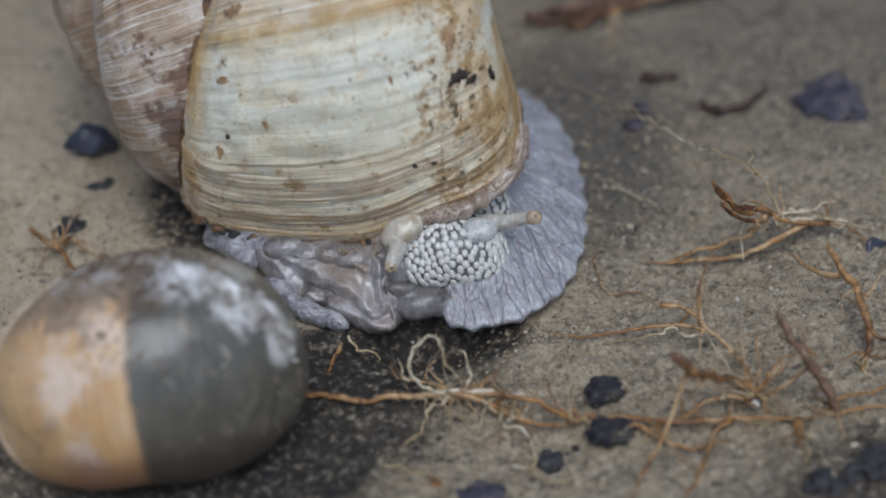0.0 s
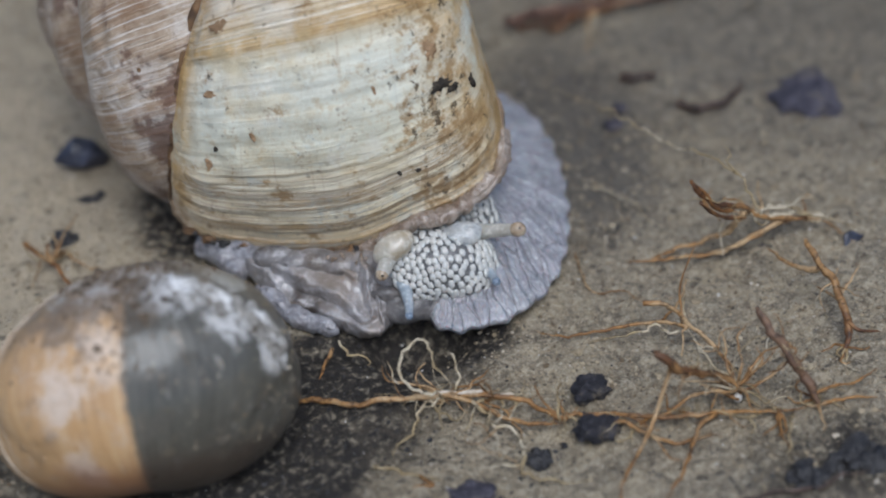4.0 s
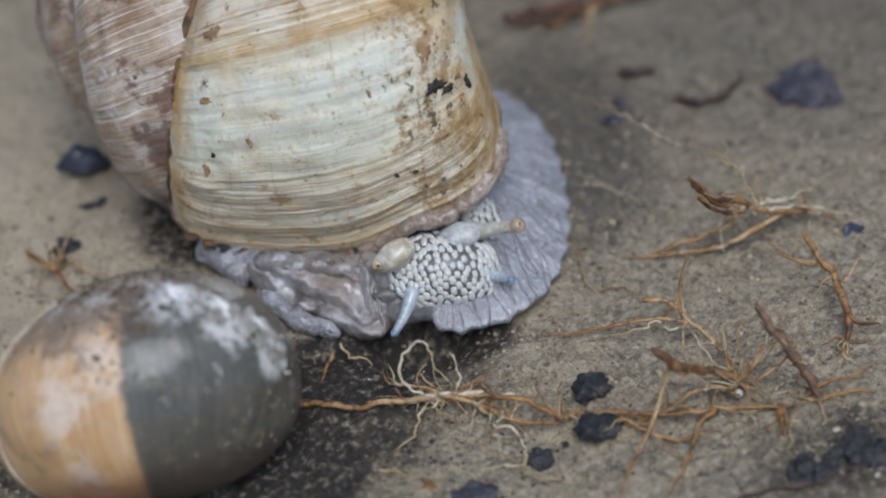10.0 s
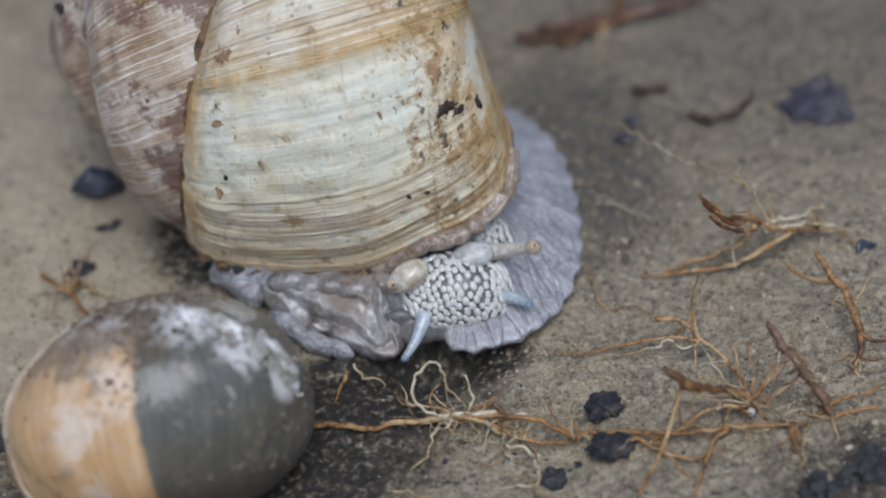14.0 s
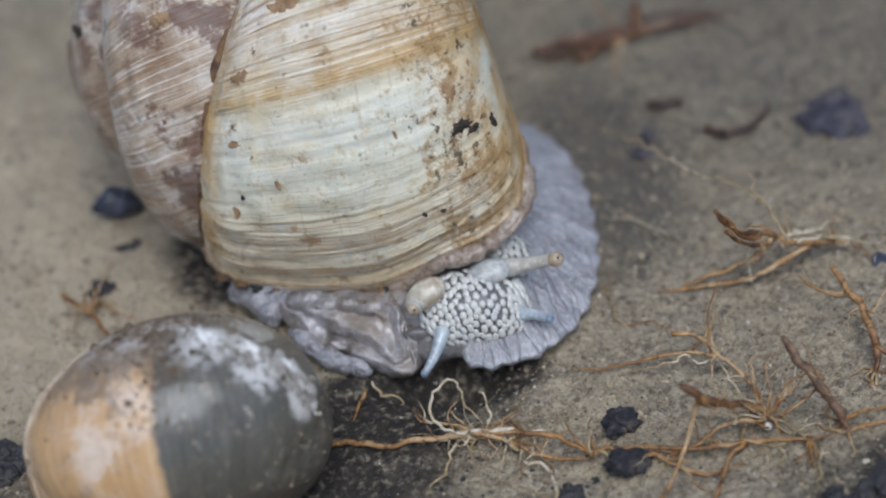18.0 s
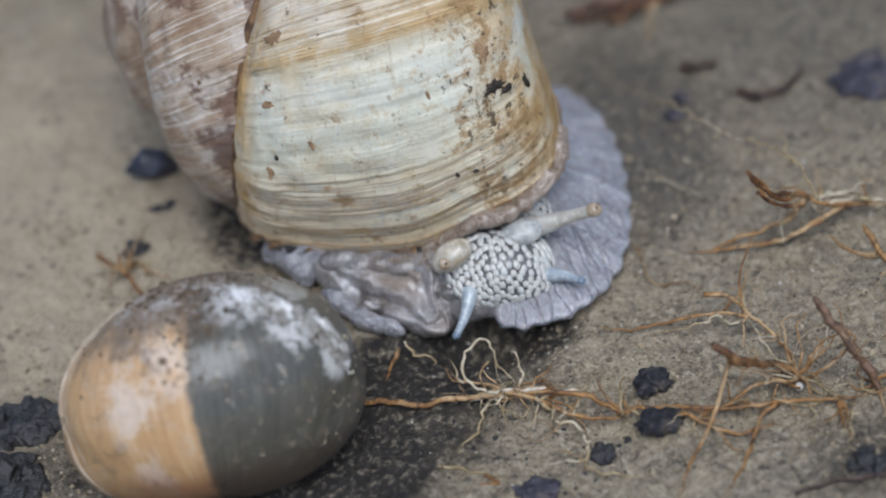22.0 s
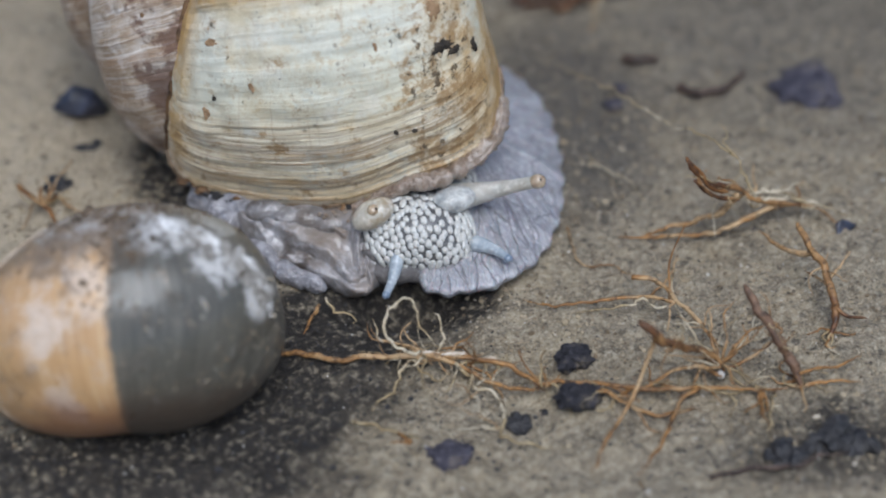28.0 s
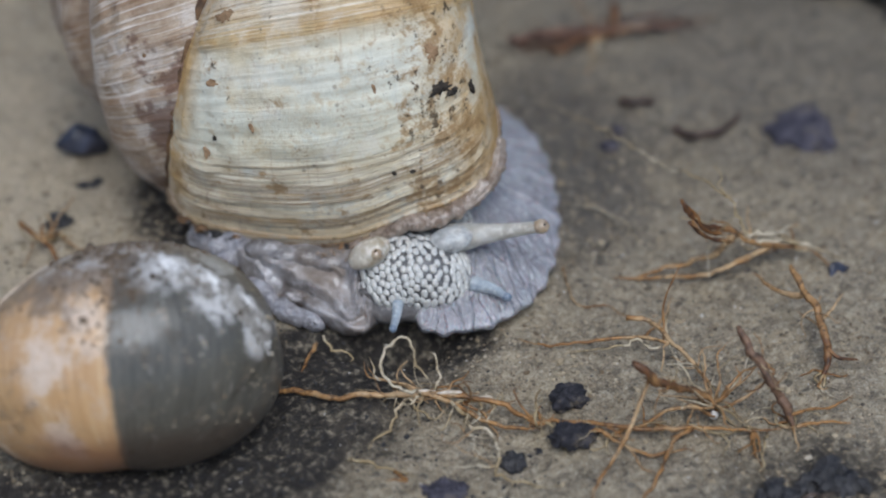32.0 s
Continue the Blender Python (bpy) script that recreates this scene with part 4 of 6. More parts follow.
for i in range(12):
    q = 0.4 + 0.6 * rnd.random()
    at = Vector((-16.5 + 10.5 * q, -8.1 - 2.1 * q, 5.75)) + Vector((rnd.gauss(0, 0.5), rnd.gauss(0, 0.35), rnd.gauss(0, 0.3)))
    v, f = ball(at, (rnd.uniform(0.18, 0.45), rnd.uniform(0.15, 0.3), 0.2), frame_of((rnd.uniform(-1, 1), rnd.uniform(-1, 1), 0.2)), 2, 0.3, 2.0, i)
    part("granule", mesh_of("granule", v, f, COLLAR), snail)
blend_mass("skin_lobe", [
    ((-22.60, -3.10, 2.90), (2.2, 1.7, 2.2), (0.2, -1.0, -0.5)),
    ((-24.20, -1.20, 2.60), (1.6, 1.6, 1.9), None),
    ((-20.60, -3.90, 3.70), (2.0, 1.4, 1.6), (1, -0.4, 0.2)),
    ((-19.00, -5.60, 4.10), (2.2, 0.9, 1.1), (1, -0.6, 0.2)),
    ((-21.60, -5.20, 2.20), (1.8, 1.2, 1.6), (0.5, -0.8, -0.2)),
    ((-17.45, -10.70, 1.90), (2.4, 1.0, 1.3), (3.0, -2.3, -1.4)),
    ((-14.90, -12.80, 1.00), (2.8, 1.1, 1.2), (2.8, -1.9, -0.9)),
    ((-12.60, -14.00, 0.60), (2.0, 0.9, 1.0), (2.5, -1.2, -0.6)),
], LOBE, snail, "pale lilac grey lobe of body skin", 0.18, 0.26, 2)
blend_mass("mouth", [
    ((-3.60, -13.60, 1.70), (2.8, 1.8, 1.6), (1, 0.1, 0.1)),
    ((0.60, -12.90, 1.30), (4.4, 1.9, 1.5), (1, 0.15, 0.05)),
    ((4.20, -11.70, 1.70), (2.6, 1.8, 1.5), (1, 0.4, 0.1)),
    ((-5.60, -12.70, 2.80), (1.0, 2.2, 1.6), (0.0, -1.0, -0.7)),
    ((-1.50, -8.50, 4.00), (6.0, 4.0, 3.0), None),
], MOUTH, snail, "smooth grey lower lip and neck skin", 0.22, 0.10, 4)
v, f = ball((-4.30, -12.10, 7.75), (2.4, 1.6, 1.4), frame_of((0.86, 0.25, 0.44)), 4, 0.05, 0.5, 2)
short_sheath = part("tentacle_sheath", mesh_of("tentacle_sheath", [p - HEAD_AT for p in v], f, AMBER), snail_head, "swollen cream sheath of the half-drawn tentacle")
v, f = ball((2.5, -9.75, 7.5), (2.3, 1.6, 1.3), frame_of((0.97, -0.10, 0.22)), 4, 0.05, 0.9, 4)
part("tentacle_sheath", mesh_of("tentacle_sheath.001", v, f, SHEATH), snail, "blue-grey granular base of the long tentacle")
long_tentacle = feeler("tentacle", (STALK, TIP), 11.6, 2.1, 0.62, 0.78, snail, "cream translucent tentacle with an eye at its tip", swell=1.9)
short_tentacle = feeler("tentacle", (STALK, TIP), 3.2, 1.0, 0.70, 0.70, snail, "half-drawn cream tentacle with an eye at its tip")
feeler_a = feeler("feeler", (BLUE, DEEP), 5.6, 0.95, 0.38, 0.42, snail, "short blue-grey lower feeler", eye=False, bend=0.3, swell=1.3)
feeler_b = feeler("feeler", (BLUE, DEEP), 4.6, 1.0, 0.40, 0.46, snail, "short blue-grey lower feeler", eye=False, bend=0.3, swell=1.3)

# ---- the smaller shell ----


def small_shell_point(az, pol, out=0.0):
    d = POLE * math.cos(pol) + (PA * math.cos(az) + PB * math.sin(az)) * math.sin(pol)
    k = 1.0 + 0.03 * noise.noise(d * 1.3) + 0.30 * abs(d.x) * max(0.0, -d.z) ** 1.1
    q = Vector((d.dot(SX) * (SR[0] * k + out), d.dot(SY) * (SR[1] * k + out), d.dot(SZ) * (SR[2] * k + out)))
    return SX * q.x + SY * q.y + SZ * q.z


SAT = Vector((-29.25, -30.48, 10.40))
SR = (14.7, 10.6, 10.9)
SX = Vector((0.985, 0.13, 0.11)).normalized()
SY = Vector((0, 0, 1)).cross(SX).normalized()
SZ = SX.cross(SY)
POLE = Vector((-0.06, 0.62, 0.78)).normalized()
PA = (Vector((0, -0.775, 0.632)) - POLE * POLE.dot(Vector((0, -0.775, 0.632)))).normalized()
PB = POLE.cross(PA)


def build_small_shell():
    th = thing("empty_snail_shell", "tan and dark grey snail shell with chalky crust on clay", "snail shell", SAT)
    na, npol = 200, 100
    verts, uvs = [], []
    for j in range(npol):
        pol = 0.02 + (math.pi - 0.04) * j / (npol - 1)
        for i in range(na):
            az = -math.pi + 2 * math.pi * i / (na - 1)
            verts.append(small_shell_point(az, pol))
            uvs.append((i / (na - 1), pol / math.pi))
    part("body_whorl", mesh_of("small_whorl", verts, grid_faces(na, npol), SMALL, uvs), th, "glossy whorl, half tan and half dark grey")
    # low pale spire, and the eroded crust along the seam below it
    top = Vector((0.72, 0.20, 0.66)).normalized()
    dome = frame_of(top, (0, 0, 1))
    v, f = ball(SX * top.dot(SX) * 10.2 + SY * top.dot(SY) * 7.6 + SZ * top.dot(SZ) * 7.6, (3.9, 4.9, 4.7), dome, 5, 0.05, 0.4, 3.0)
    part("spire", mesh_of("small_spire", v, f, DOME), th, "pale glassy worn spire")
    nv, nu = 70, 300
    verts = []
    for j in range(nv):
        for i in range(nu):
            q = i / (nu - 1)
            # along the seam from the top of the shell to its far end
            mid = Vector((0.10, 0.08, 0.99)).lerp(Vector((0.97, -0.20, 0.15)), q) + Vector((0.18, -0.05, 0.28)) * math.sin(q * math.pi)
            across = Vector((-0.25, 0.85, 0.45)).lerp(Vector((0.05, 0.75, 0.65)), q)
            w = j / (nv - 1) * 2 - 1
            nz = Vector((q * 9.0, w * 1.6, 0))
            wide = (0.24 + 0.18 * math.exp(-(((q - 0.25) / 0.18) ** 2)) + 0.09 * noise.noise(Vector((q * 11, 2, 0))) + 0.05 * noise.noise(Vector((q * 31, 2, w)))) * (1 - 0.4 * max(0.0, (q - 0.8) / 0.2))
            d = (mid + across * w * wide * (1 + 0.18 * noise.noise(nz * 1.7))).normalized()
            end = min(1.0, q * 7, (1 - q) * 9)
            lift = 0.52 * max(0.0, 1 - abs(w) ** 1.6) * end + 0.42 * noise.fractal(nz * 1.7, 0.75, 2.0, 6) * (1 - 0.5 * abs(w)) + 0.16 * noise.noise(Vector((q * 48, w * 6, 2)))
            p = Vector((d.dot(SX) * (SR[0] + lift - 0.30), d.dot(SY) * (SR[1] + lift - 0.30), d.dot(SZ) * (SR[2] + lift - 0.30)))
            verts.append(SX * p.x + SY * p.y + SZ * p.z)
    part("crust", mesh_of("crust", verts, grid_faces(nu, nv), CRUST), th, "rough white and grey chalky crust along the seam")
    rnd = random.Random(12)
    bits = []
    for i in range(240):
        az, pol = rnd.uniform(-1.3, 1.5), rnd.uniform(0.45, 2.25)
        if i > 130:
            az, pol = rnd.uniform(0.2, 1.5), rnd.uniform(1.5, 2.3)
        r = 0.085 * math.exp(rnd.gauss(0, 0.45))
        bits.append(ball(small_shell_point(az, pol, 0.02), (r, r * rnd.uniform(0.6, 1.3), r * 0.7), None, 1, 0.3, 3.0, i))
    v, f = joined(bits)
    ob = part("stuck_sand", mesh_of("stuck_sand", v, f, SAND, smooth=False), th, "sand grains stuck to the shell")
    ob["kind"] = "stuff"
    bits = []
    for i in range(620):
        az, pol = rnd.gauss(-0.20, 0.75), 0.22 + abs(rnd.gauss(0, 0.46))
        if i % 3 == 0:
            az, pol = rnd.gauss(0.02, 0.10), rnd.uniform(0.5, 1.5)
        r = 0.115 * math.exp(rnd.gauss(0, 0.5))
        bits.append(ball(small_shell_point(az, pol, 0.0), (r, r * rnd.uniform(0.6, 1.5), r * 0.6), None, 2, 0.5, 3.0, i))
    v, f = joined(bits)
    ob = part("caked_mud", mesh_of("caked_mud", v, f, MUD), th, "dark brown mud caked on the shell")
    ob["kind"] = "stuff"
    # pale lip of the mouth in two layers, and the reddish edge of the animal inside on the soil
    for k, (az, size) in enumerate(((-1.34, 0.42), (-1.19, 0.22))):
        rim = [small_shell_point(az + 0.05 * math.sin(p * 3), 0.50 + 2.0 * p, -0.12) for p in np.linspace(0, 1, 60)]
        v, f = tube(rim, [size * (0.25 + 0.75 * math.sin(math.pi * min(1.0, 0.12 + p))) for p in np.linspace(0, 0.86, 60)], 12, 0.3, k)
        part("rim", mesh_of("rim", v, f, RIM), th, "pale thickened lip of the shell mouth")
    line = smooth_path([Vector(q) - SAT for q in ((-42.6, -29.6, 2.2), (-40.9, -31.9, 1.6), (-37.9, -33.9, 1.3), (-34.6, -34.9, 1.1), (-31.8, -35.3, 1.0))], 0.4)
    v, f = tube(line, [0.8 * math.sin(math.pi * (i + 0.6) / (len(line) + 0.4)) ** 0.6 for i in range(len(line))], 14, 0.5, 5.0)
    part("body_edge", mesh_of("body_edge", v, f, RUST), th, "reddish orange edge of the body under the shell")


build_small_shell()

# ---- stones and clods ----


def shard(name, at, radii, mat, label, category, turn=0.0, seed=1):
    """An angular stone: the hull of a few points, roughened."""
    rnd = random.Random(seed)
    bm = bmesh.new()
    for _ in range(15):
        d = Vector((rnd.gauss(0, 1), rnd.gauss(0, 1), rnd.gauss(0, 1))).normalized()
        bm.verts.new(Vector((d.x * radii[0], d.y * radii[1], d.z * radii[2])) * rnd.uniform(0.85, 1.1))
    hull = bmesh.ops.convex_hull(bm, input=bm.verts[:])
    bmesh.ops.delete(bm, geom=[v for v in bm.verts if not v.link_faces], context="VERTS")
    bmesh.ops.bevel(bm, geom=bm.edges[:], offset=0.16, segments=2, affect="EDGES", profile=0.6)
    bmesh.ops.triangulate(bm, faces=bm.faces[:])
    bmesh.ops.subdivide_edges(bm, edges=bm.edges[:], cuts=2, use_grid_fill=True)
    m = Matrix.Rotation(radians(turn), 3, "Z")
    verts = [m @ (v.co * (1 + 0.05 * noise.noise(v.co * 1.6) + 0.03 * noise.noise(v.co * 5))) for v in bm.verts]
    bm.verts.index_update()
    faces = [tuple(v.index for v in f.verts) for f in bm.faces]
    bm.free()
    ob = new(name, mesh_of(name, verts, faces, mat, smooth=False))
    ob.location = tuple(c * MM for c in at)
    return tagged(ob, label, category)


def pebble(name, at, radii, mat, label, category, turn=0.0, lump=0.35, seed=0.0, subdiv=3, freq=0.5, group="", smooth=True):
    m = Matrix.Rotation(radians(turn), 3, "Z")
    v, f = ball((0, 0, 0), radii, m, subdiv, lump, freq, seed, 0.12)
    ob = new(name, mesh_of(name, v, f, mat, smooth=smooth))
    ob.location = tuple(c * MM for c in at)
    return tagged(ob, label, category, group)


def clod(at, reach, n, label, seed):
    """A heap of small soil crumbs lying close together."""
    rnd = random.Random(seed)
    bits = []
    for i in range(n):
        a, q = rnd.uniform(0, 2 * math.pi), math.sqrt(rnd.random())
        x, y = q * math.cos(a) * reach[0], q * math.sin(a) * reach[1]
        r = min(0.60, 0.36 * reach[1]) * math.exp(rnd.gauss(0, 0.5))
        z = reach[2] * (1 - q * q) * rnd.random() + 0.1 * r + relief(at[0] + x, at[1] + y) - at[2]
        m = Matrix.Rotation(rnd.uniform(0, 6.3), 3, "Z") @ Matrix.Rotation(rnd.uniform(-1, 1), 3, "X")
        bits.append(ball((x, y, z), (r * rnd.uniform(0.8, 1.6), r, r * 0.8), m, 2, 0.5, 1.6, seed + i))
    v, f = joined(bits)
    ob = new("soil_clod", mesh_of("soil_clod", v, f, SOIL, smooth=False))
    grow = ob.modifiers.new("grow", "REMESH")
    grow.mode, grow.voxel_size = "VOXEL", 0.11 * MM
    ob.location = tuple(c * MM for c in at)
    return tagged(ob, label, "soil clod")


shard("stone", (-38.97, 18.49, 1.50), (3.6, 2.6, 2.4), COAL, "angular blue-black stone beside the shell", "stone", 15, 1.3)
pebble("stone", (13.68, -27.57, 0.90), (2.0, 1.8, 1.1), ROCK, "small rough black stone under the root", "stone", 40, seed=2.2, lump=0.34, freq=0.95, subdiv=5)
pebble("stone", (13.60, -32.92, 0.70), (2.4, 2.0, 1.1), ROCK, "small rough black stone under the root", "stone", 10, seed=5.1, lump=0.34, freq=0.95, subdiv=5)
pebble("stone", (44.17, 19.17, 0.30), (3.9, 4.4, 1.3), STONE, "rounded purple-grey stone pressed into the clay", "stone", 0, seed=6.4, lump=0.5, freq=0.3, subdiv=5)
shard("stone", (44.23, -7.73, 0.40), (1.6, 1.3, 1), COAL, "small blue-black stone chip", "stone", 30, 7.7)
pebble("stone", (0.73, -40.11, 0.10), (2.5, 1.9, 0.8), STONE, "flat purple-grey stone in the soil", "stone", 10, seed=8.2, lump=0.34, freq=1.2, subdiv=5)
pebble("stone", (22.83, 19.81, 0.30), (0.9, 1.1, 0.6), STONE, "tiny purple-grey stone on the clay", "stone", 10, seed=9.2)
pebble("stone", (21.52, 16.69, 0.30), (1.1, 1.1, 0.6), STONE, "tiny purple-grey stone on the clay", "stone", 50, seed=10.2)
pebble("stone", (27.80, -30.58, 0.70), (0.42, 0.38, 0.55), QUARTZ, "small white pebble caught in the rootlets", "stone", 0, seed=11.2)
clod((38.20, -40.30, 0.10), (3.6, 1.7, 0.9), 38, "crumbly blue-black soil clod beside the dark twig", 4411)
clod((34.00, -40.60, 0.00), (2.2, 1.2, 0.6), 16, "crumbly black soil clod beside the dark twig", 4412)
clod((31.20, -42.40, 0.00), (1.5, 0.8, 0.4), 12, "small black soil crumb on clay", 4413)
clod((32.94, -41.99, 0.00), (1.8, 1.1, 0.56), 45, "black crumbly soil clod", 10988)
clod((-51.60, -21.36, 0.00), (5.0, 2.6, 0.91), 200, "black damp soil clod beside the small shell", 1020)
clod((-51.92, -30.31, 0.00), (4.0, 3.0, 0.84), 186, "black damp soil clod beside the small shell", 990)
clod((-40.41, 4.63, 0.00), (1.4, 0.9, 0.56), 35, "small brown soil crumb on clay", 1334)
clod((7.66, -35.40, 0.00), (1.1, 0.9, 0.45), 30, "black soil crumb on damp clay", 7553)
clod((-37.99, 12.07, 0.00), (1.6, 0.5, 0.28), 29, "thin dark soil flake", 1572)
pebble("soil_bank", (84.0, 62.0, -2.0), (40.0, 22.0, 22.0), SOIL, "dark bank of bare soil rising behind the clay", "soil bank", 0, 0.35, seed=20.2, subdiv=6, freq=0.12)

# ---- roots ----
ROOTS = {}
ROOTS["creeping_root"] = [
    ("main_root", 0.31, 0.20, "root", [(-15.9, -25.5, 0.8), (-12.5, -26.1, 1.0), (-9.7, -27.3, 1.2), (-5.2, -27.3, 1.5), (-0.7, -27.7, 2.0), (3.2, -28.3, 2.0), (7.0, -29.2, 1.6), (10.1, -31.1, 1.2), (14.4, -31.9, 1.5), (18.2, -32.9, 1.6), (22.5, -33.3, 1.4), (27.0, -32.7, 1.0), (31.9, -33.2, 0.8), (35.8, -32.7, 0.6)]),
    ("rootlet", 0.28, 0.18, "root", [(-0.7, -27.7, 2.0), (2.0, -28.6, 1.4), (4.9, -30.4, 0.9), (7.8, -31.5, 0.8), (10.5, -31.9, 1.0)]),
    ("rootlet", 0.24, 0.16, "rootpale", [(-0.4, -27.5, 2.0), (-2.9, -28.3, 3.0), (-4.7, -27.7, 4.5), (-4.8, -26.1, 6.0), (-3.6, -25.5, 7.0), (-2.2, -25.1, 7.0), (-1.9, -25.7, 5.5), (-0.8, -26.7, 3.8), (0.0, -27.3, 2.0)]),
    ("rootlet", 0.22, 0.12, "rootpale", [(0.2, -27.3, 2.0), (1.0, -26.1, 3.0), (0.4, -25.5, 4.0), (0.0, -24.6, 5.0)]),
    ("rootlet", 0.28, 0.15, "rootpale", [(-1.5, -27.5, 1.8), (-2.7, -27.5, 1.2), (-3.8, -29.6, 0.8), (-4.3, -31.2, 0.5), (-5.4, -32.3, 0.5), (-6.4, -33.7, 0.3)]),
    ("rootlet", 0.3, 0.15, "rootpale", [(2.0, -28.8, 1.6), (4.2, -31.4, 1.0), (6.0, -33.4, 0.8), (6.4, -35.7, 0.7), (5.9, -37.5, 0.6), (7.3, -38.8, 0.5), (9.4, -39.5, 0.5), (12.3, -39.9, 0.4)]),
    ("rootlet", 0.2, 0.1, "rootpale", [(5.9, -37.3, 0.6), (4.3, -36.4, 0.4), (1.8, -36.6, 0.3)]),
    ("rootlet", 0.2, 0.1, "root", [(-0.7, -27.5, 2.0), (-3.7, -25.3, 1.6), (-6.2, -24.6, 1.6), (-6.7, -22.8, 2.2)]),
    ("rootlet", 0.16, 0.08, "rootpale", [(-5.0, -24.8, 1.6), (-6.1, -24.1, 2.5), (-6.3, -23.3, 3.2)]),
    ("rootlet", 0.2, 0.12, "rootpale", [(-2.4, -27.6, 1.4), (-0.4, -30.1, 0.8), (0.7, -29.9, 0.8), (1.4, -28.7, 1.0)]),
    ("rootlet", 0.24, 0.14, "root", [(15.7, -32.8, 1.2), (18.7, -34.8, 0.8), (21.3, -35.9, 0.6), (23.9, -35.4, 0.5), (25.4, -35.5, 0.4)]),
    ("rootlet", 0.25, 0.12, "root", [(25.6, -32.5, 1.0), (23.2, -35.0, 1.0), (21.8, -38.4, 1.2), (20.3, -41.6, 1.2), (18.2, -44.4, 1.0)]),
    ("rootlet", 0.22, 0.12, "rootpale", [(32.6, -33.8, 0.8), (31.9, -36.5, 1.0), (31.3, -38.7, 1.0), (31.8, -40.5, 0.6)]),
    ("rootlet", 0.2, 0.1, "rootpale", [(28.3, -33.4, 0.8), (28.5, -35.0, 0.8), (28.0, -36.2, 0.5)]),
    ("rootlet", 0.22, 0.1, "root", [(35.8, -32.7, 0.6), (38.8, -31.8, 0.6), (41.4, -32.0, 0.4)]),
]
ROOTS["standing_root"] = [
    ("stub", 0.5, 0.3, "rootdark", [(19.3, -32.5, 9.5), (20.4, -32.8, 8.5), (21.8, -32.6, 7.0), (24.5, -30.8, 4.5), (27.2, -29.8, 2.5), (28.0, -30.7, 1.0)]),
    ("rootlet", 0.28, 0.18, "root", [(20.2, -17.8, 3.0), (22.7, -18.6, 3.0), (24.2, -21.4, 3.0), (26.3, -24.7, 2.6), (27.5, -27.6, 2.0), (28.1, -29.9, 1.0)]),
    ("rootlet", 0.22, 0.12, "root", [(24.1, -21.9, 2.8), (21.9, -19.9, 2.0), (18.9, -19.3, 1.5), (14.7, -19.9, 1.2), (11.9, -19.7, 1.0), (9.2, -17.9, 0.6)]),
    ("rootlet", 0.2, 0.12, "rootpale", [(23.4, -21.9, 2.4), (20.7, -20.2, 1.5), (17.6, -20.1, 0.8), (14.1, -20.5, 0.5)]),
    ("rootlet", 0.25, 0.16, "root", [(27.9, -30.7, 1.0), (25.7, -30.4, 1.6), (23.1, -30.9, 1.8), (21.0, -32.5, 1.6), (19.2, -33.1, 1.5)]),
    ("rootlet", 0.2, 0.1, "root", [(27.9, -30.0, 1.5), (29.3, -29.0, 3.0), (31.0, -27.9, 4.0), (32.8, -27.8, 4.5)]),
    ("rootlet", 0.18, 0.08, "root", [(27.8, -29.8, 1.5), (28.5, -28.6, 3.5), (28.4, -26.5, 5.0), (29.5, -25.7, 6.0)]),
    ("rootlet", 0.18, 0.08, "root", [(27.9, -29.8, 1.5), (26.9, -28.4, 3.5), (27.3, -27.0, 4.5), (26.8, -25.4, 5.0)]),
    ("rootlet", 0.2, 0.1, "root", [(28.1, -29.9, 1.0), (30.8, -29.5, 1.8), (32.7, -28.4, 2.6), (34.2, -28.0, 3.0)]),
    ("rootlet", 0.16, 0.08, "root", [(27.9, -29.8, 1.8), (29.4, -29.8, 3.0), (30.5, -29.0, 4.0), (30.0, -28.0, 5.0)]),
    ("rootlet", 0.24, 0.14, "root", [(20.9, -32.7, 7.5), (20.1, -33.1, 5.0), (19.2, -34.4, 3.0), (17.6, -37.1, 2.0), (15.6, -40.5, 1.5), (14.1, -43.8, 1.0)]),
]
ROOTS["bent_root"] = [
    ("stub", 0.40, 0.56, "rootdull", [(30.1, -26.9, 9.0), (31.1, -28.1, 7.5), (32.0, -29.3, 6.5), (33.4, -30.6, 4.5), (34.5, -31.2, 2.5), (35.4, -32.7, 0.4)]),
    ("rootlet", 0.2, 0.1, "root", [(34.8, -32.2, 1.5), (37.3, -30.8, 1.4), (39.7, -30.1, 1.0), (42.0, -28.4, 0.8)]),
    ("rootlet", 0.16, 0.08, "root", [(32.4, -28.9, 5.5), (33.6, -29.0, 5.0), (32.0, -30.5, 4.0), (30.7, -30.0, 3.0)]),
]
ROOTS["forked_root"] = [
    ("stub", 0.34, 0.46, "rootdark", [(37.5, -14.4, 6.5), (38.2, -16.3, 5.5), (39.4, -18.6, 4.5), (40.1, -21.6, 3.0), (40.3, -23.4, 1.5), (39.3, -25.4, 0.4)]),
    ("rootlet", 0.35, 0.15, "root", [(38.8, -17.1, 5.0), (37.0, -16.1, 4.2), (35.4, -13.6, 3.4), (34.3, -10.8, 3.0)]),
    ("rootlet", 0.25, 0.12, "rootdark", [(40.2, -22.5, 2.2), (41.6, -23.3, 1.5), (43.5, -23.3, 1.0)]),
    ("rootlet", 0.2, 0.1, "root", [(39.8, -20.5, 3.6), (41.5, -18.1, 4.0), (42.6, -16.7, 4.5)]),
    ("rootlet", 0.18, 0.1, "root", [(40.1, -21.0, 3.2), (39.3, -17.7, 2.0), (38.4, -15.4, 1.0)]),
]
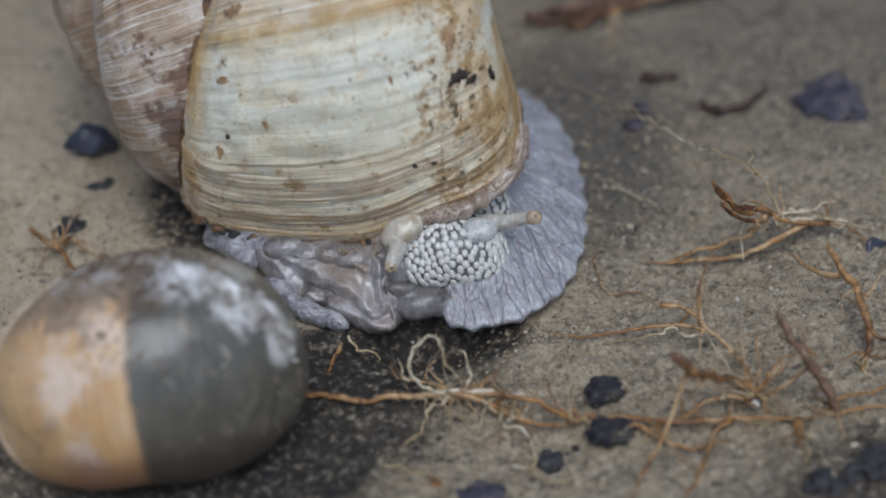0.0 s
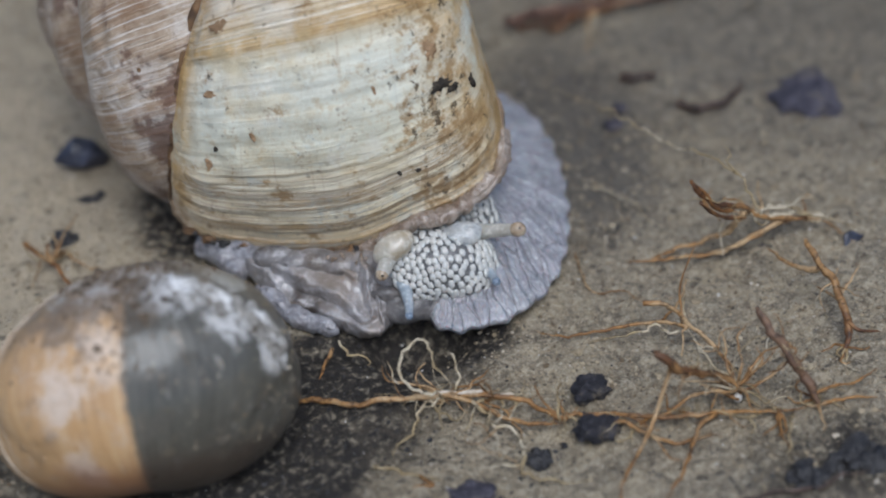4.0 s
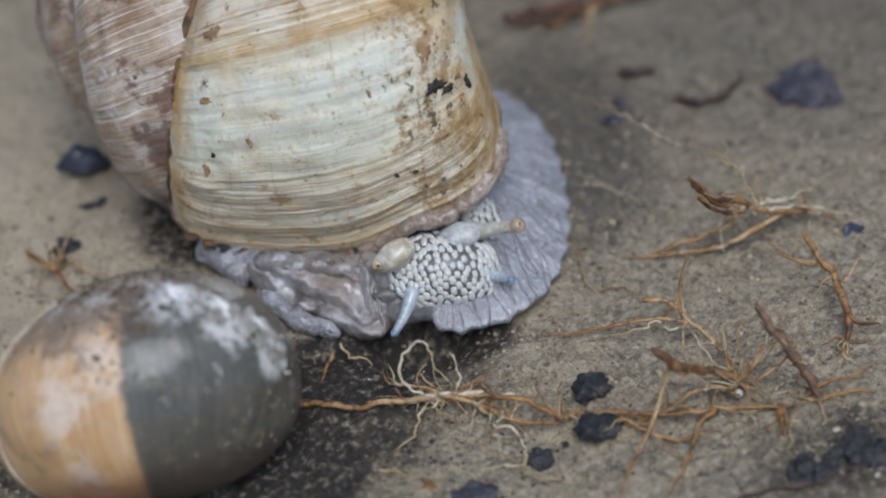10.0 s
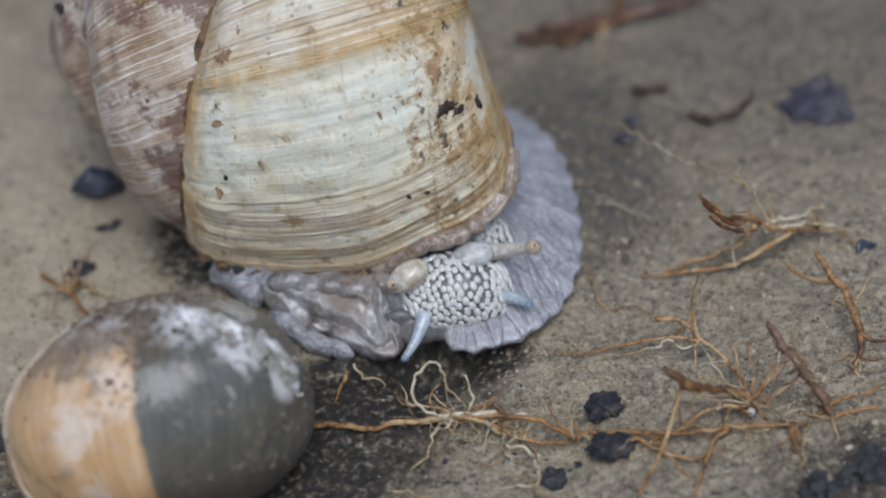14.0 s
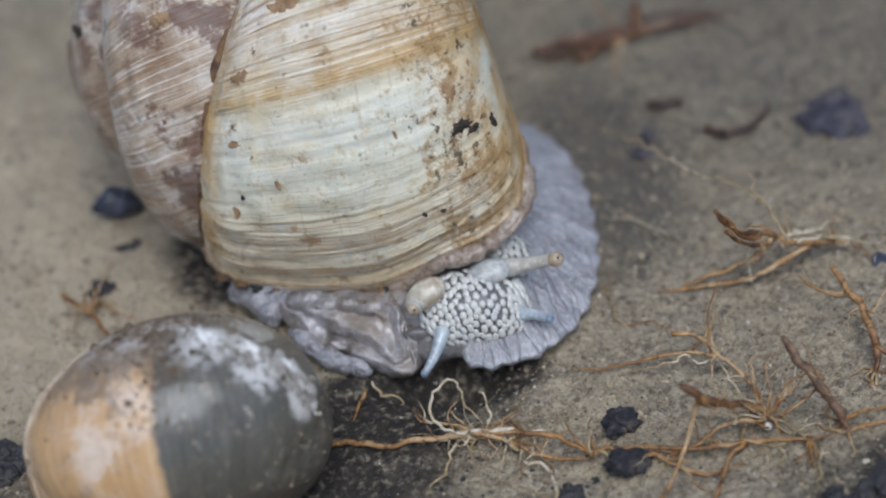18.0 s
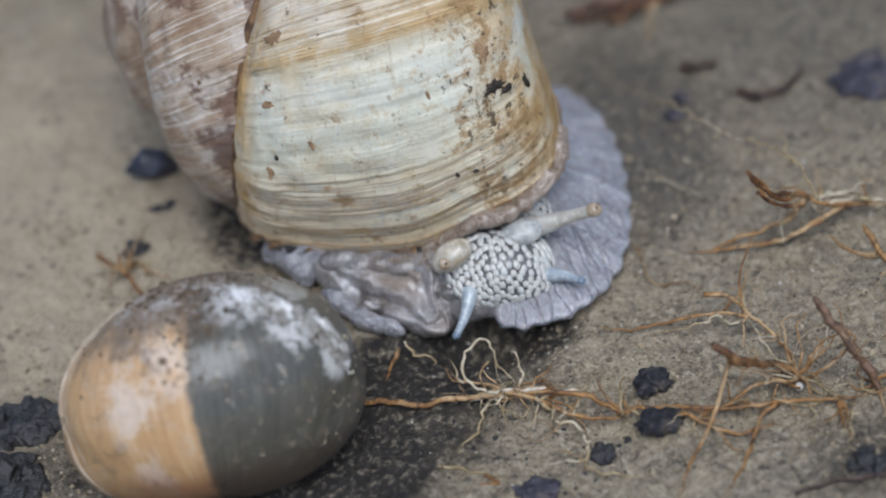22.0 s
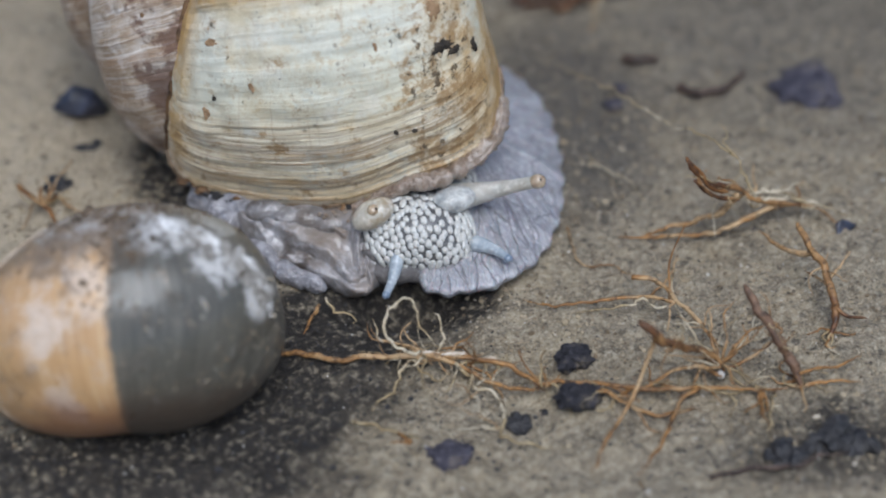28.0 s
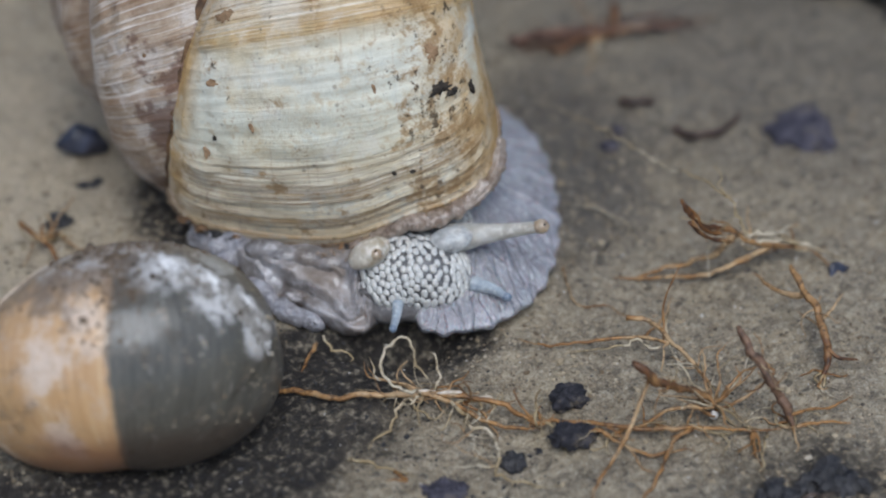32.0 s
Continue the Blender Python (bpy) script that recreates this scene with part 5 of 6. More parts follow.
ROOTS["splintered_root"] = [
    ("splinter", 0.20, 0.30, "rootrust", [(26.3, -9.6, 11.9), (27.9, -9.9, 9.8), (29.4, -9.6, 7.6), (31.2, -8.2, 6.2)]),
    ("splinter", 0.20, 0.26, "rootdark", [(27.2, -10.6, 9.6), (28.6, -10.4, 7.8), (30.4, -9.2, 6.2), (32.4, -8.2, 5.0)]),
    ("splinter", 0.30, 0.2, "rootrust", [(32.8, -6.5, 4.4), (31.8, -6.9, 3.6), (30.9, -7.2, 2.6), (29.5, -6.9, 1.6)]),
    ("splinter", 0.25, 0.15, "rootpale", [(34.8, -6.2, 4.6), (36.6, -5.0, 4.0), (38.6, -4.4, 2.6), (41.0, -5.6, 1.2)]),
    ("stub", 0.28, 0.32, "rootdark", [(26.5, -10.1, 11.7), (27.7, -9.7, 9.5), (29.7, -8.8, 7.5), (32.1, -7.3, 6.0), (33.9, -7.2, 4.5), (36.8, -6.3, 3.0), (40.4, -4.9, 1.6)]),
    ("splinter", 0.4, 0.2, "rootpale", [(33.0, -7.1, 5.0), (35.5, -6.5, 3.6), (38.2, -5.3, 3.0), (41.3, -4.9, 1.5)]),
    ("rootlet", 0.32, 0.18, "root", [(32.7, -7.1, 5.2), (30.8, -7.1, 3.0), (28.4, -6.9, 1.6), (25.3, -6.9, 1.0), (22.1, -7.9, 0.6)]),
    ("rootlet", 0.35, 0.15, "root", [(36.5, -6.4, 2.8), (33.3, -7.3, 1.6), (29.9, -8.1, 1.0), (25.7, -8.1, 0.8), (19.7, -7.9, 0.4)]),
    ("rootlet", 0.22, 0.12, "rootpale", [(34.4, -7.0, 4.0), (33.7, -7.3, 6.0), (32.4, -6.7, 8.5), (31.3, -4.6, 10.0), (30.6, -3.2, 12.0)]),
    ("rootlet", 0.16, 0.08, "rootpale", [(31.7, -6.0, 9.3), (29.6, -2.3, 9.0), (26.0, 1.8, 8.0), (22.5, 7.8, 7.0), (18.8, 13.4, 6.0), (13.1, 19.5, 5.0)]),
]
ROOTS["red_rootlet"] = [
    ("main_root", 0.3, 0.18, "rootrust", [(-44.4, 2.4, 2.0), (-42.6, 0.4, 1.8), (-41.1, -1.2, 1.8), (-40.1, -2.9, 1.5), (-38.2, -5.4, 0.8)]),
    ("rootlet", 0.25, 0.12, "rootrust", [(-41.1, -1.2, 1.8), (-41.9, 0.6, 2.2), (-41.6, 1.5, 2.6)]),
]
ROOTS["fine_rootlet"] = [
    ("main_root", 0.2, 0.12, "rootpale", [(-11.1, -16.7, 0.8), (-9.8, -18.4, 0.9), (-8.5, -18.6, 0.8), (-8.1, -20.3, 0.4)]),
    ("rootlet", 0.22, 0.15, "root", [(-11.7, -17.3, 0.6), (-12.6, -20.2, 0.6), (-13.2, -21.8, 0.3)]),
]
ROOTS["loose_rootlet"] = [
    ("main_root", 0.25, 0.12, "rootpale", [(-8.3, -35.3, 0.3), (-6.0, -36.5, 0.5), (-3.9, -37.4, 0.5), (-1.9, -37.8, 0.3)]),
    ("rootlet", 0.2, 0.1, "root", [(-3.9, -37.4, 0.5), (-2.7, -38.8, 0.4), (-4.8, -38.8, 0.2)]),
]
ROOTS["dark_twig"] = [
    ("main_root", 0.24, 0.15, "rootblack", [(25.0, -44.8, 0.5), (27.7, -44.1, 0.6), (30.9, -43.9, 0.7), (33.6, -43.7, 0.7), (35.4, -42.7, 0.8), (38.8, -42.2, 0.6)]),
]
ROOTS["curled_twig"] = [
    ("main_root", 0.5, 0.25, "rootblack", [(29.5, 19.2, 0.6), (32.4, 18.0, 0.8), (35.0, 18.8, 0.8), (37.0, 21.4, 0.7), (37.2, 23.7, 0.5)]),
]
ROOTS["short_twig"] = [
    ("main_root", 0.5, 0.35, "rootblack", [(23.5, 25.9, 0.6), (25.7, 25.1, 0.9), (28.2, 26.0, 0.5)]),
]
ROOTS["orange_fibre"] = [
    ("main_root", 0.11, 0.07, "rootpale", [(17.9, 7.0, 0.4), (20.0, 3.8, 0.6), (22.5, 1.2, 0.6), (23.1, -3.4, 0.4)]),
]
ROOTS["fallen_fibre"] = [
    ("main_root", 0.12, 0.08, "root", [(14.6, -5.8, 0.3), (15.6, -12.2, 0.4), (18.6, -12.1, 0.3), (20.7, -14.2, 0.3)]),
    ("rootlet", 0.15, 0.08, "root", [(21.9, -18.2, 0.5), (24.4, -14.9, 0.4), (26.0, -10.4, 0.3)]),
]
ROOTS["fallen_twig"] = [
    ("twig_body", 0.34, 0.2, "rootdark", [(12.5, 37.2, 0.8), (18.0, 38.2, 1.0), (23.0, 38.3, 1.4), (29.0, 41.2, 1.2), (37.5, 43.2, 0.8)]),
    ("twig_body", 0.3, 0.2, "rootred", [(14.0, 40.6, 0.9), (20.0, 40.6, 1.5), (27.0, 42.2, 1.8), (33.0, 43.6, 1.2)]),
    ("twig_body", 0.50, 0.3, "rootred", [(11.3, 38.5, 1.2), (15.2, 39.0, 1.6), (19.4, 39.2, 1.6), (24.4, 39.7, 1.8), (29.3, 40.3, 1.6), (35.7, 40.9, 1.2)]),
    ("stub", 0.7, 0.5, "rootdark", [(24.4, 39.7, 1.8), (24.3, 41.6, 2.6), (24.3, 44.5, 3.0)]),
    ("splinter", 0.6, 0.3, "rootdark", [(19.7, 38.6, 1.4), (17.7, 36.8, 0.8), (15.6, 36.9, 0.6)]),
]
ROOT_LABEL = {
    "creeping_root": "long orange-brown root with pale curling rootlets on the clay",
    "standing_root": "dark-tipped root stub with fine orange rootlets spreading from its base",
    "bent_root": "dull brown bent root stub rising from the clay",
    "forked_root": "dark brown forked root standing out of the clay",
    "splintered_root": "splintered dark root end with straw-coloured fibres",
    "red_rootlet": "short rusty red rootlet beside the shell",
    "fine_rootlet": "fine straw-coloured rootlet under the snail's mouth",
    "loose_rootlet": "loose straw-coloured rootlet lying on damp soil",
    "dark_twig": "thin dark twig half sunk in black soil",
    "curled_twig": "curled dark reddish twig lying on the clay",
    "short_twig": "short black twig piece on the clay",
    "orange_fibre": "faint orange fibre on the clay",
    "fallen_fibre": "thin brown fibres lying on the clay",
    "fallen_twig": "rusty brown broken twig lying behind the snail",
}


def build_roots():
    made = {}
    for kind, pieces in ROOTS.items():
        base = min((q for piece in pieces for q in piece[4]), key=lambda q: q[2])
        th = thing(kind, ROOT_LABEL[kind], "twig" if "twig" in kind else "root", (base[0], base[1], relief(base[0], base[1])))
        for k, (name, r0, r1, mat, pts) in enumerate(pieces):
            path = smooth_path(pts, 0.45)
            n = len(path)
            rnd = random.Random(len(kind) * 31 + k)
            o = rnd.uniform(0, 90)
            out, rad = [], []
            for i, q in enumerate(path):
                s = i / max(1, n - 1)
                r = r0 + (r1 - r0) * s
                r *= (0.72 if mat == "rootpale" else 1.0) * (1 + 0.28 * noise.noise(Vector((i * 0.33 + o, 0, 0))) + 0.25 * noise.noise(Vector((i * 1.1 + o, 4, 0))))
                r *= 1 - 0.7 * max(0.0, (s - 0.8) / 0.2)
                if name == "stub" and i < 3:
                    r *= (0.45, 0.8, 1.0)[i]
                wob = Vector((noise.noise(Vector((i * 0.28 + o, 1, 0))), noise.noise(Vector((i * 0.28 + o, 5, 0))), 0.6 * noise.noise(Vector((i * 0.28 + o, 9, 0))))) * (0.20 + 0.6 * r0) * (2.4 if mat == "rootpale" else 1.0) + Vector((noise.noise(Vector((i * 0.9 + o, 2, 0))), noise.noise(Vector((i * 0.9 + o, 6, 0))), 0.5 * noise.noise(Vector((i * 0.9 + o, 7, 0))))) * (0.45 if mat == "rootpale" else 0.16)
                low = relief(q.x, q.y)
                p = q + wob
                p.z = max(p.z + low * 0.5, low + r * 0.55) if q.z < 1.5 else p.z
                out.append(p - Vector(th.location) / MM)
                rad.append(r)
            v, f = tube(out, rad, 12 if r0 > 0.4 else 7, 0.55 if r0 > 0.4 else 0.3, o)
            part(name, mesh_of(name, v, f, ROOTMAT[mat]), th)
        made[kind] = th
    return made


def hair(parent, at, n, reach, rise, seed, mats=("root", "rootpale"), spread=(0, 360), thick=0.15):
    """Fine curling rootlets springing from one place."""
    rnd = random.Random(seed)
    base = Vector(parent.location) / MM
    for i in range(n):
        a = radians(rnd.uniform(*spread))
        length = reach * rnd.uniform(0.5, 1.2)
        q = Vector(at) + Vector((rnd.uniform(-0.4, 0.4), rnd.uniform(-0.4, 0.4), 0))
        pts, el = [q.copy()], rnd.uniform(0.1, 1.0) * rise
        for k in range(5):
            a += rnd.gauss(0, 0.55)
            el += rnd.gauss(0, 0.35) - 0.12
            q = q + Vector((math.cos(a), math.sin(a), el)) * length / 5
            q.z = max(q.z, relief(q.x, q.y) + 0.15)
            pts.append(q.copy())
        path = [p - base for p in smooth_path(pts, 0.35)]
        m = len(path)
        v, f = tube(path, [thick * (1 - 0.6 * j / m) for j in range(m)], 6, 0.25, i)
        part("rootlet", mesh_of("rootlet", v, f, ROOTMAT[mats[i % len(mats)]]), parent)


def scar(parent, at, radii):
    """A patch of bare whitish wood on the root nearest to a place."""
    base = Vector(parent.location) / MM
    q = min((v.co / MM for ob in parent.children if ob.name.startswith("main_root") for v in ob.data.vertices), key=lambda c: ((c + base).xy - Vector(at).xy).length - 0.25 * c.z)
    v, f = ball(q, radii, None, 3, 0.5, 1.2, at[0])
    part("scar", mesh_of("scar", v, f, BARE), parent, "whitish bare scar on the root")


ROOT_THINGS = build_roots()
hair(ROOT_THINGS["creeping_root"], (-0.71, -27.40, 1.60), 9, 5, 0.6, 1)
hair(ROOT_THINGS["creeping_root"], (3.41, -28.27, 1.40), 6, 5, 0.3, 2)
hair(ROOT_THINGS["creeping_root"], (-2.94, -27.11, 1.40), 5, 4, 0.5, 3)
hair(ROOT_THINGS["creeping_root"], (10.57, -31.62, 1.00), 5, 4, 0.3, 4)
hair(ROOT_THINGS["creeping_root"], (18.70, -32.83, 1.20), 7, 6, 0.4, 5)
hair(ROOT_THINGS["creeping_root"], (31.33, -33.08, 0.80), 7, 5, 0.3, 6)
hair(ROOT_THINGS["standing_root"], (27.94, -29.66, 1.40), 14, 6.5, 0.9, 7)
hair(ROOT_THINGS["standing_root"], (24.03, -21.27, 2.50), 4, 4, 0.3, 8)
hair(ROOT_THINGS["bent_root"], (35.27, -32.14, 0.60), 7, 5, 0.3, 9)
hair(ROOT_THINGS["forked_root"], (39.85, -24.46, 0.60), 6, 4, 0.3, 10)
hair(ROOT_THINGS["splintered_root"], (33.37, -6.79, 4.50), 7, 6, 0.1, 11)
hair(ROOT_THINGS["splintered_root"], (39.43, -5.18, 1.80), 5, 5, 0.2, 12)
hair(ROOT_THINGS["fallen_twig"], (21.56, 37.38, 1.40), 6, 7, 0.3, 13)
hair(ROOT_THINGS["bent_root"], (32.02, -29.22, 6.40), 5, 2.6, 0.2, 21, thick=0.09)
hair(ROOT_THINGS["bent_root"], (33.53, -31.15, 4.40), 5, 2.6, 0.2, 22, thick=0.09)
hair(ROOT_THINGS["forked_root"], (39.51, -19.22, 4.40), 5, 2.8, 0.2, 23, thick=0.09)
hair(ROOT_THINGS["standing_root"], (22.66, -32.20, 6.40), 5, 2.6, 0.2, 24, thick=0.09)
hair(ROOT_THINGS["standing_root"], (26.49, -25.50, 2.50), 5, 3.5, 0.3, 25, thick=0.09)
hair(ROOT_THINGS["splintered_root"], (27.93, -9.83, 9.40), 5, 2.6, 0.3, 26, thick=0.1)
scar(ROOT_THINGS["creeping_root"], (-0.87, -27.16, 1.40), (1.1, 0.26, 0.24))
scar(ROOT_THINGS["creeping_root"], (2.03, -28.07, 1.40), (1.2, 0.28, 0.22))
scar(ROOT_THINGS["creeping_root"], (5.09, -28.26, 1.40), (0.8, 0.22, 0.2))
hair(ROOT_THINGS["red_rootlet"], (-41.18, 1.21, 0.60), 12, 4.5, .8, 31)
hair(ROOT_THINGS["creeping_root"], (-4.05, -26.65, 1.20), 6, 3.5, 0.5, 40, thick=0.07)
hair(ROOT_THINGS["creeping_root"], (0.97, -27.04, 1.20), 6, 3.5, 0.5, 41, thick=0.07)
hair(ROOT_THINGS["creeping_root"], (6.41, -28.97, 1.20), 6, 3.5, 0.5, 42, thick=0.07)
hair(ROOT_THINGS["creeping_root"], (9.28, -30.85, 1.20), 6, 3.5, 0.5, 43, thick=0.07)
hair(ROOT_THINGS["creeping_root"], (15.95, -32.84, 1.20), 6, 3.5, 0.5, 44, thick=0.07)
hair(ROOT_THINGS["creeping_root"], (22.57, -32.74, 1.20), 6, 3.5, 0.5, 45, thick=0.07)
hair(ROOT_THINGS["creeping_root"], (26.37, -33.12, 1.20), 6, 3.5, 0.5, 46, thick=0.07)
hair(ROOT_THINGS["creeping_root"], (3.28, -33.04, 1.20), 6, 3.5, 0.5, 47, thick=0.07)
hair(ROOT_THINGS["creeping_root"], (4.36, -36.32, 1.20), 6, 3.5, 0.5, 48, thick=0.07)
hair(ROOT_THINGS["standing_root"], (27.94, -29.66, 1.40), 10, 5, 0.9, 61, thick=0.08)
hair(ROOT_THINGS["splintered_root"], (30.51, -7.78, 6.00), 6, 4, 0.3, 62, thick=0.08)

# ---- loose grains ----


def grains(name, n, size, mat, label, seed, spread=(-62, 62, -52, 62), dens=None):
    rnd = random.Random(seed)
    base = ball((0, 0, 0), (1, 1, 0.75), None, 1, 0.35, 1.0, seed)
    verts, faces = [], []
    made = 0
    while made < n:
        x, y = rnd.uniform(spread[0], spread[1]), rnd.uniform(spread[2], spread[3])
        if dens and rnd.random() > dens(x, y):
            continue
        made += 1
        s = size * math.exp(rnd.gauss(0, 0.42))
        m = Matrix.Rotation(rnd.uniform(0, 6.3), 3, "Z") @ Matrix.Rotation(rnd.uniform(-1, 1), 3, "X")
        st = rnd.uniform(0.7, 1.5)
        c = Vector((x, y, relief(x, y) + 0.15 * s))
        k = len(verts)
        verts += [c + m @ Vector((q.x * s * st, q.y * s, q.z * s)) for q in base[0]]
        faces += [tuple(i + k for i in q) for q in base[1]]
    ob = new(name, mesh_of(name, verts, faces, mat, smooth=False))
    tagged(ob, label, name.replace("_", " "), kind="stuff")


def damp(x, y):
    clump = noise.noise(Vector((x / 9, y / 9, 3))) + 0.8 * noise.noise(Vector((x / 2.6, y / 2.6, 3)))
    return max(0.05, min(1.0, (-y - 8 - 0.62 * abs(x + 12)) / 14 + 0.55 * clump))


def black(x, y):
    """How far a place lies in the black soil and painted shade round the snail."""
    return max(math.exp(-(((x + 6) / 9) ** 2) - ((y + 18) / 6) ** 2), math.exp(-(((x + 11.5) / 7) ** 2) - ((y + 28) / 7) ** 2), math.exp(-(((x + 20) / 7) ** 2) - ((y + 34.5) / 4) ** 2), 0.9 * math.exp(-(((x - 46) / 30) ** 2) - ((y - 42) / 22) ** 2))


grains("sand_grains", 30000, 0.105, SAND, "coarse tan sand grains scattered over the clay", 3, dens=lambda x, y: 1.1 - damp(x, y) - 1.1 * black(x, y))
grains("pale_grains", 900, 0.065, QUARTZ, "small white mineral grains in the clay", 4)
grains("soil_crumbs", 3200, 0.105, SOIL, "black soil crumbs scattered over the clay", 6, dens=lambda x, y: damp(x, y) + 0.8 * black(x, y))

LONG_EYE = [
    (0, 8.43, -12.79, 11.21), (1, 8.28, -12.77, 11.23), (2, 8.28, -12.95, 11.02), (3, 8.35, -13.37, 10.50), (3.5, 8.36, -13.36, 10.51),
    (5.5, 8.76, -13.45, 10.41), (6, 8.90, -13.37, 10.50), (7, 8.65, -13.40, 10.47), (8, 8.69, -13.39, 10.48), (9, 8.62, -13.18, 10.73),
    (10, 8.53, -13.17, 10.74), (11, 8.63, -13.11, 10.82), (12, 8.68, -13.33, 10.55), (13, 8.81, -13.30, 10.59), (13.5, 8.81, -13.30, 10.58),
    (15.5, 9.02, -13.14, 10.79), (16, 8.97, -13.00, 10.95), (17, 9.29, -13.10, 10.83), (18, 9.57, -13.08, 10.86), (19, 9.89, -12.94, 11.03),
    (19.5, 10.01, -12.49, 11.58), (20, 10.08, -12.66, 11.37), (21, 10.25, -12.49, 11.58), (22, 10.31, -12.47, 11.60), (23, 10.39, -12.41, 11.67),
    (24, 10.40, -12.29, 11.83), (24.5, 10.51, -12.32, 11.79), (25, 10.53, -12.38, 11.72), (26, 10.67, -12.34, 11.76), (26.5, 10.83, -12.37, 11.73),
    (28.5, 11.27, -12.49, 11.58), (29, 11.40, -12.57, 11.48), (30, 11.61, -12.76, 11.25), (31, 11.66, -12.76, 11.25), (32, 11.91, -12.73, 11.29),
]
SHORT_EYE = [
    (0, -6.22, -15.76, 8.50), (1, -6.03, -15.85, 8.38), (2, -5.97, -15.80, 8.45), (3, -5.89, -15.84, 8.40), (3.5, -5.99, -15.87, 8.36),
    (5.5, -5.64, -16.02, 8.17), (6, -5.64, -16.01, 8.19), (7, -5.76, -15.66, 8.62), (8, -5.81, -15.43, 8.90), (9, -6.07, -15.28, 9.08),
    (10, -6.17, -15.13, 9.27), (11, -6.12, -14.96, 9.48), (12, -6.00, -14.97, 9.47), (13, -6.02, -14.98, 9.45), (13.5, -5.97, -15.02, 9.40),
    (15.5, -5.82, -15.18, 9.21), (16, -5.71, -15.25, 9.12), (17, -5.77, -15.35, 9.00), (18, -5.65, -15.55, 8.76), (19, -5.63, -16.11, 8.07),
    (19.5, -5.57, -16.06, 8.13), (20, -5.58, -16.02, 8.18), (21, -5.56, -15.49, 8.82), (22, -5.74, -15.17, 9.22), (23, -6.03, -14.58, 9.95),
    (24, -6.09, -14.55, 9.98), (24.5, -6.04, -14.45, 10.10), (25, -6.00, -14.45, 10.10), (26, -5.81, -14.57, 9.96), (26.5, -5.82, -14.52, 10.02),
    (28.5, -5.81, -14.48, 10.07), (29, -5.85, -14.47, 10.08), (30, -5.65, -14.52, 10.01), (31, -5.44, -14.68, 9.82), (32, -5.31, -14.74, 9.75),
]
FEELER_A = [
    (3.5, -3.51, -19.86, 6.14),
    (5.5, -3.93, -20.40, 5.48), (6, -3.98, -20.39, 5.50), (7, -4.54, -20.67, 5.15), (8, -4.61, -20.76, 5.05), (9, -5.20, -20.89, 4.88),
    (10, -5.28, -20.96, 4.79), (11, -5.53, -21.06, 4.68), (12, -5.67, -21.27, 4.42), (13, -5.74, -21.21, 4.48), (13.5, -5.56, -21.15, 4.56),
    (15.5, -5.84, -21.55, 4.07), (16, -5.90, -21.54, 4.08), (17, -5.43, -21.29, 4.40), (18, -5.37, -21.11, 4.61), (19, -5.24, -21.07, 4.66),
    (19.5, -5.29, -21.06, 4.68), (20, -5.36, -21.12, 4.60), (21, -5.54, -21.24, 4.45), (22, -5.48, -21.23, 4.46), (23, -5.49, -21.33, 4.34),
    (24, -5.31, -21.24, 4.45), (24.5, -5.36, -21.36, 4.31), (25, -5.27, -21.34, 4.33), (26, -5.24, -21.37, 4.29), (26.5, -5.15, -21.40, 4.25),
    (28.5, -5.05, -21.18, 4.53), (29, -5.00, -21.17, 4.53), (30, -4.74, -20.96, 4.79), (31, -4.53, -21.01, 4.74), (32, -4.23, -20.90, 4.87),
]
FEELER_B = [
    (3.5, 5.41, -17.84, 7.34),
    (5.5, 6.58, -17.26, 8.04), (6, 6.53, -17.29, 8.01), (7, 6.67, -17.35, 7.94), (8, 6.89, -17.54, 7.70), (9, 6.97, -17.76, 7.43),
    (10, 7.18, -17.76, 7.43), (11, 7.48, -17.74, 7.45), (12, 7.70, -17.94, 7.21), (13, 7.65, -17.94, 7.21), (13.5, 7.68, -18.05, 7.07),
    (15.5, 7.75, -18.18, 6.92), (16, 7.79, -18.08, 7.03), (17, 8.15, -17.94, 7.21), (18, 8.10, -18.03, 7.10), (19, 7.97, -18.08, 7.04),
    (19.5, 7.95, -18.05, 7.08), (20, 7.95, -18.13, 6.98), (21, 8.15, -18.10, 7.01), (22, 8.03, -18.11, 7.00), (23, 7.98, -18.20, 6.90),
    (24, 7.93, -18.22, 6.86), (24.5, 7.91, -18.34, 6.72), (25, 7.85, -18.46, 6.58), (26, 7.87, -18.49, 6.54), (26.5, 7.87, -18.46, 6.57),
    (28.5, 7.72, -18.54, 6.48), (29, 7.77, -18.56, 6.45), (30, 7.77, -18.49, 6.53), (31, 7.82, -18.50, 6.53), (32, 7.95, -18.41, 6.64),
]
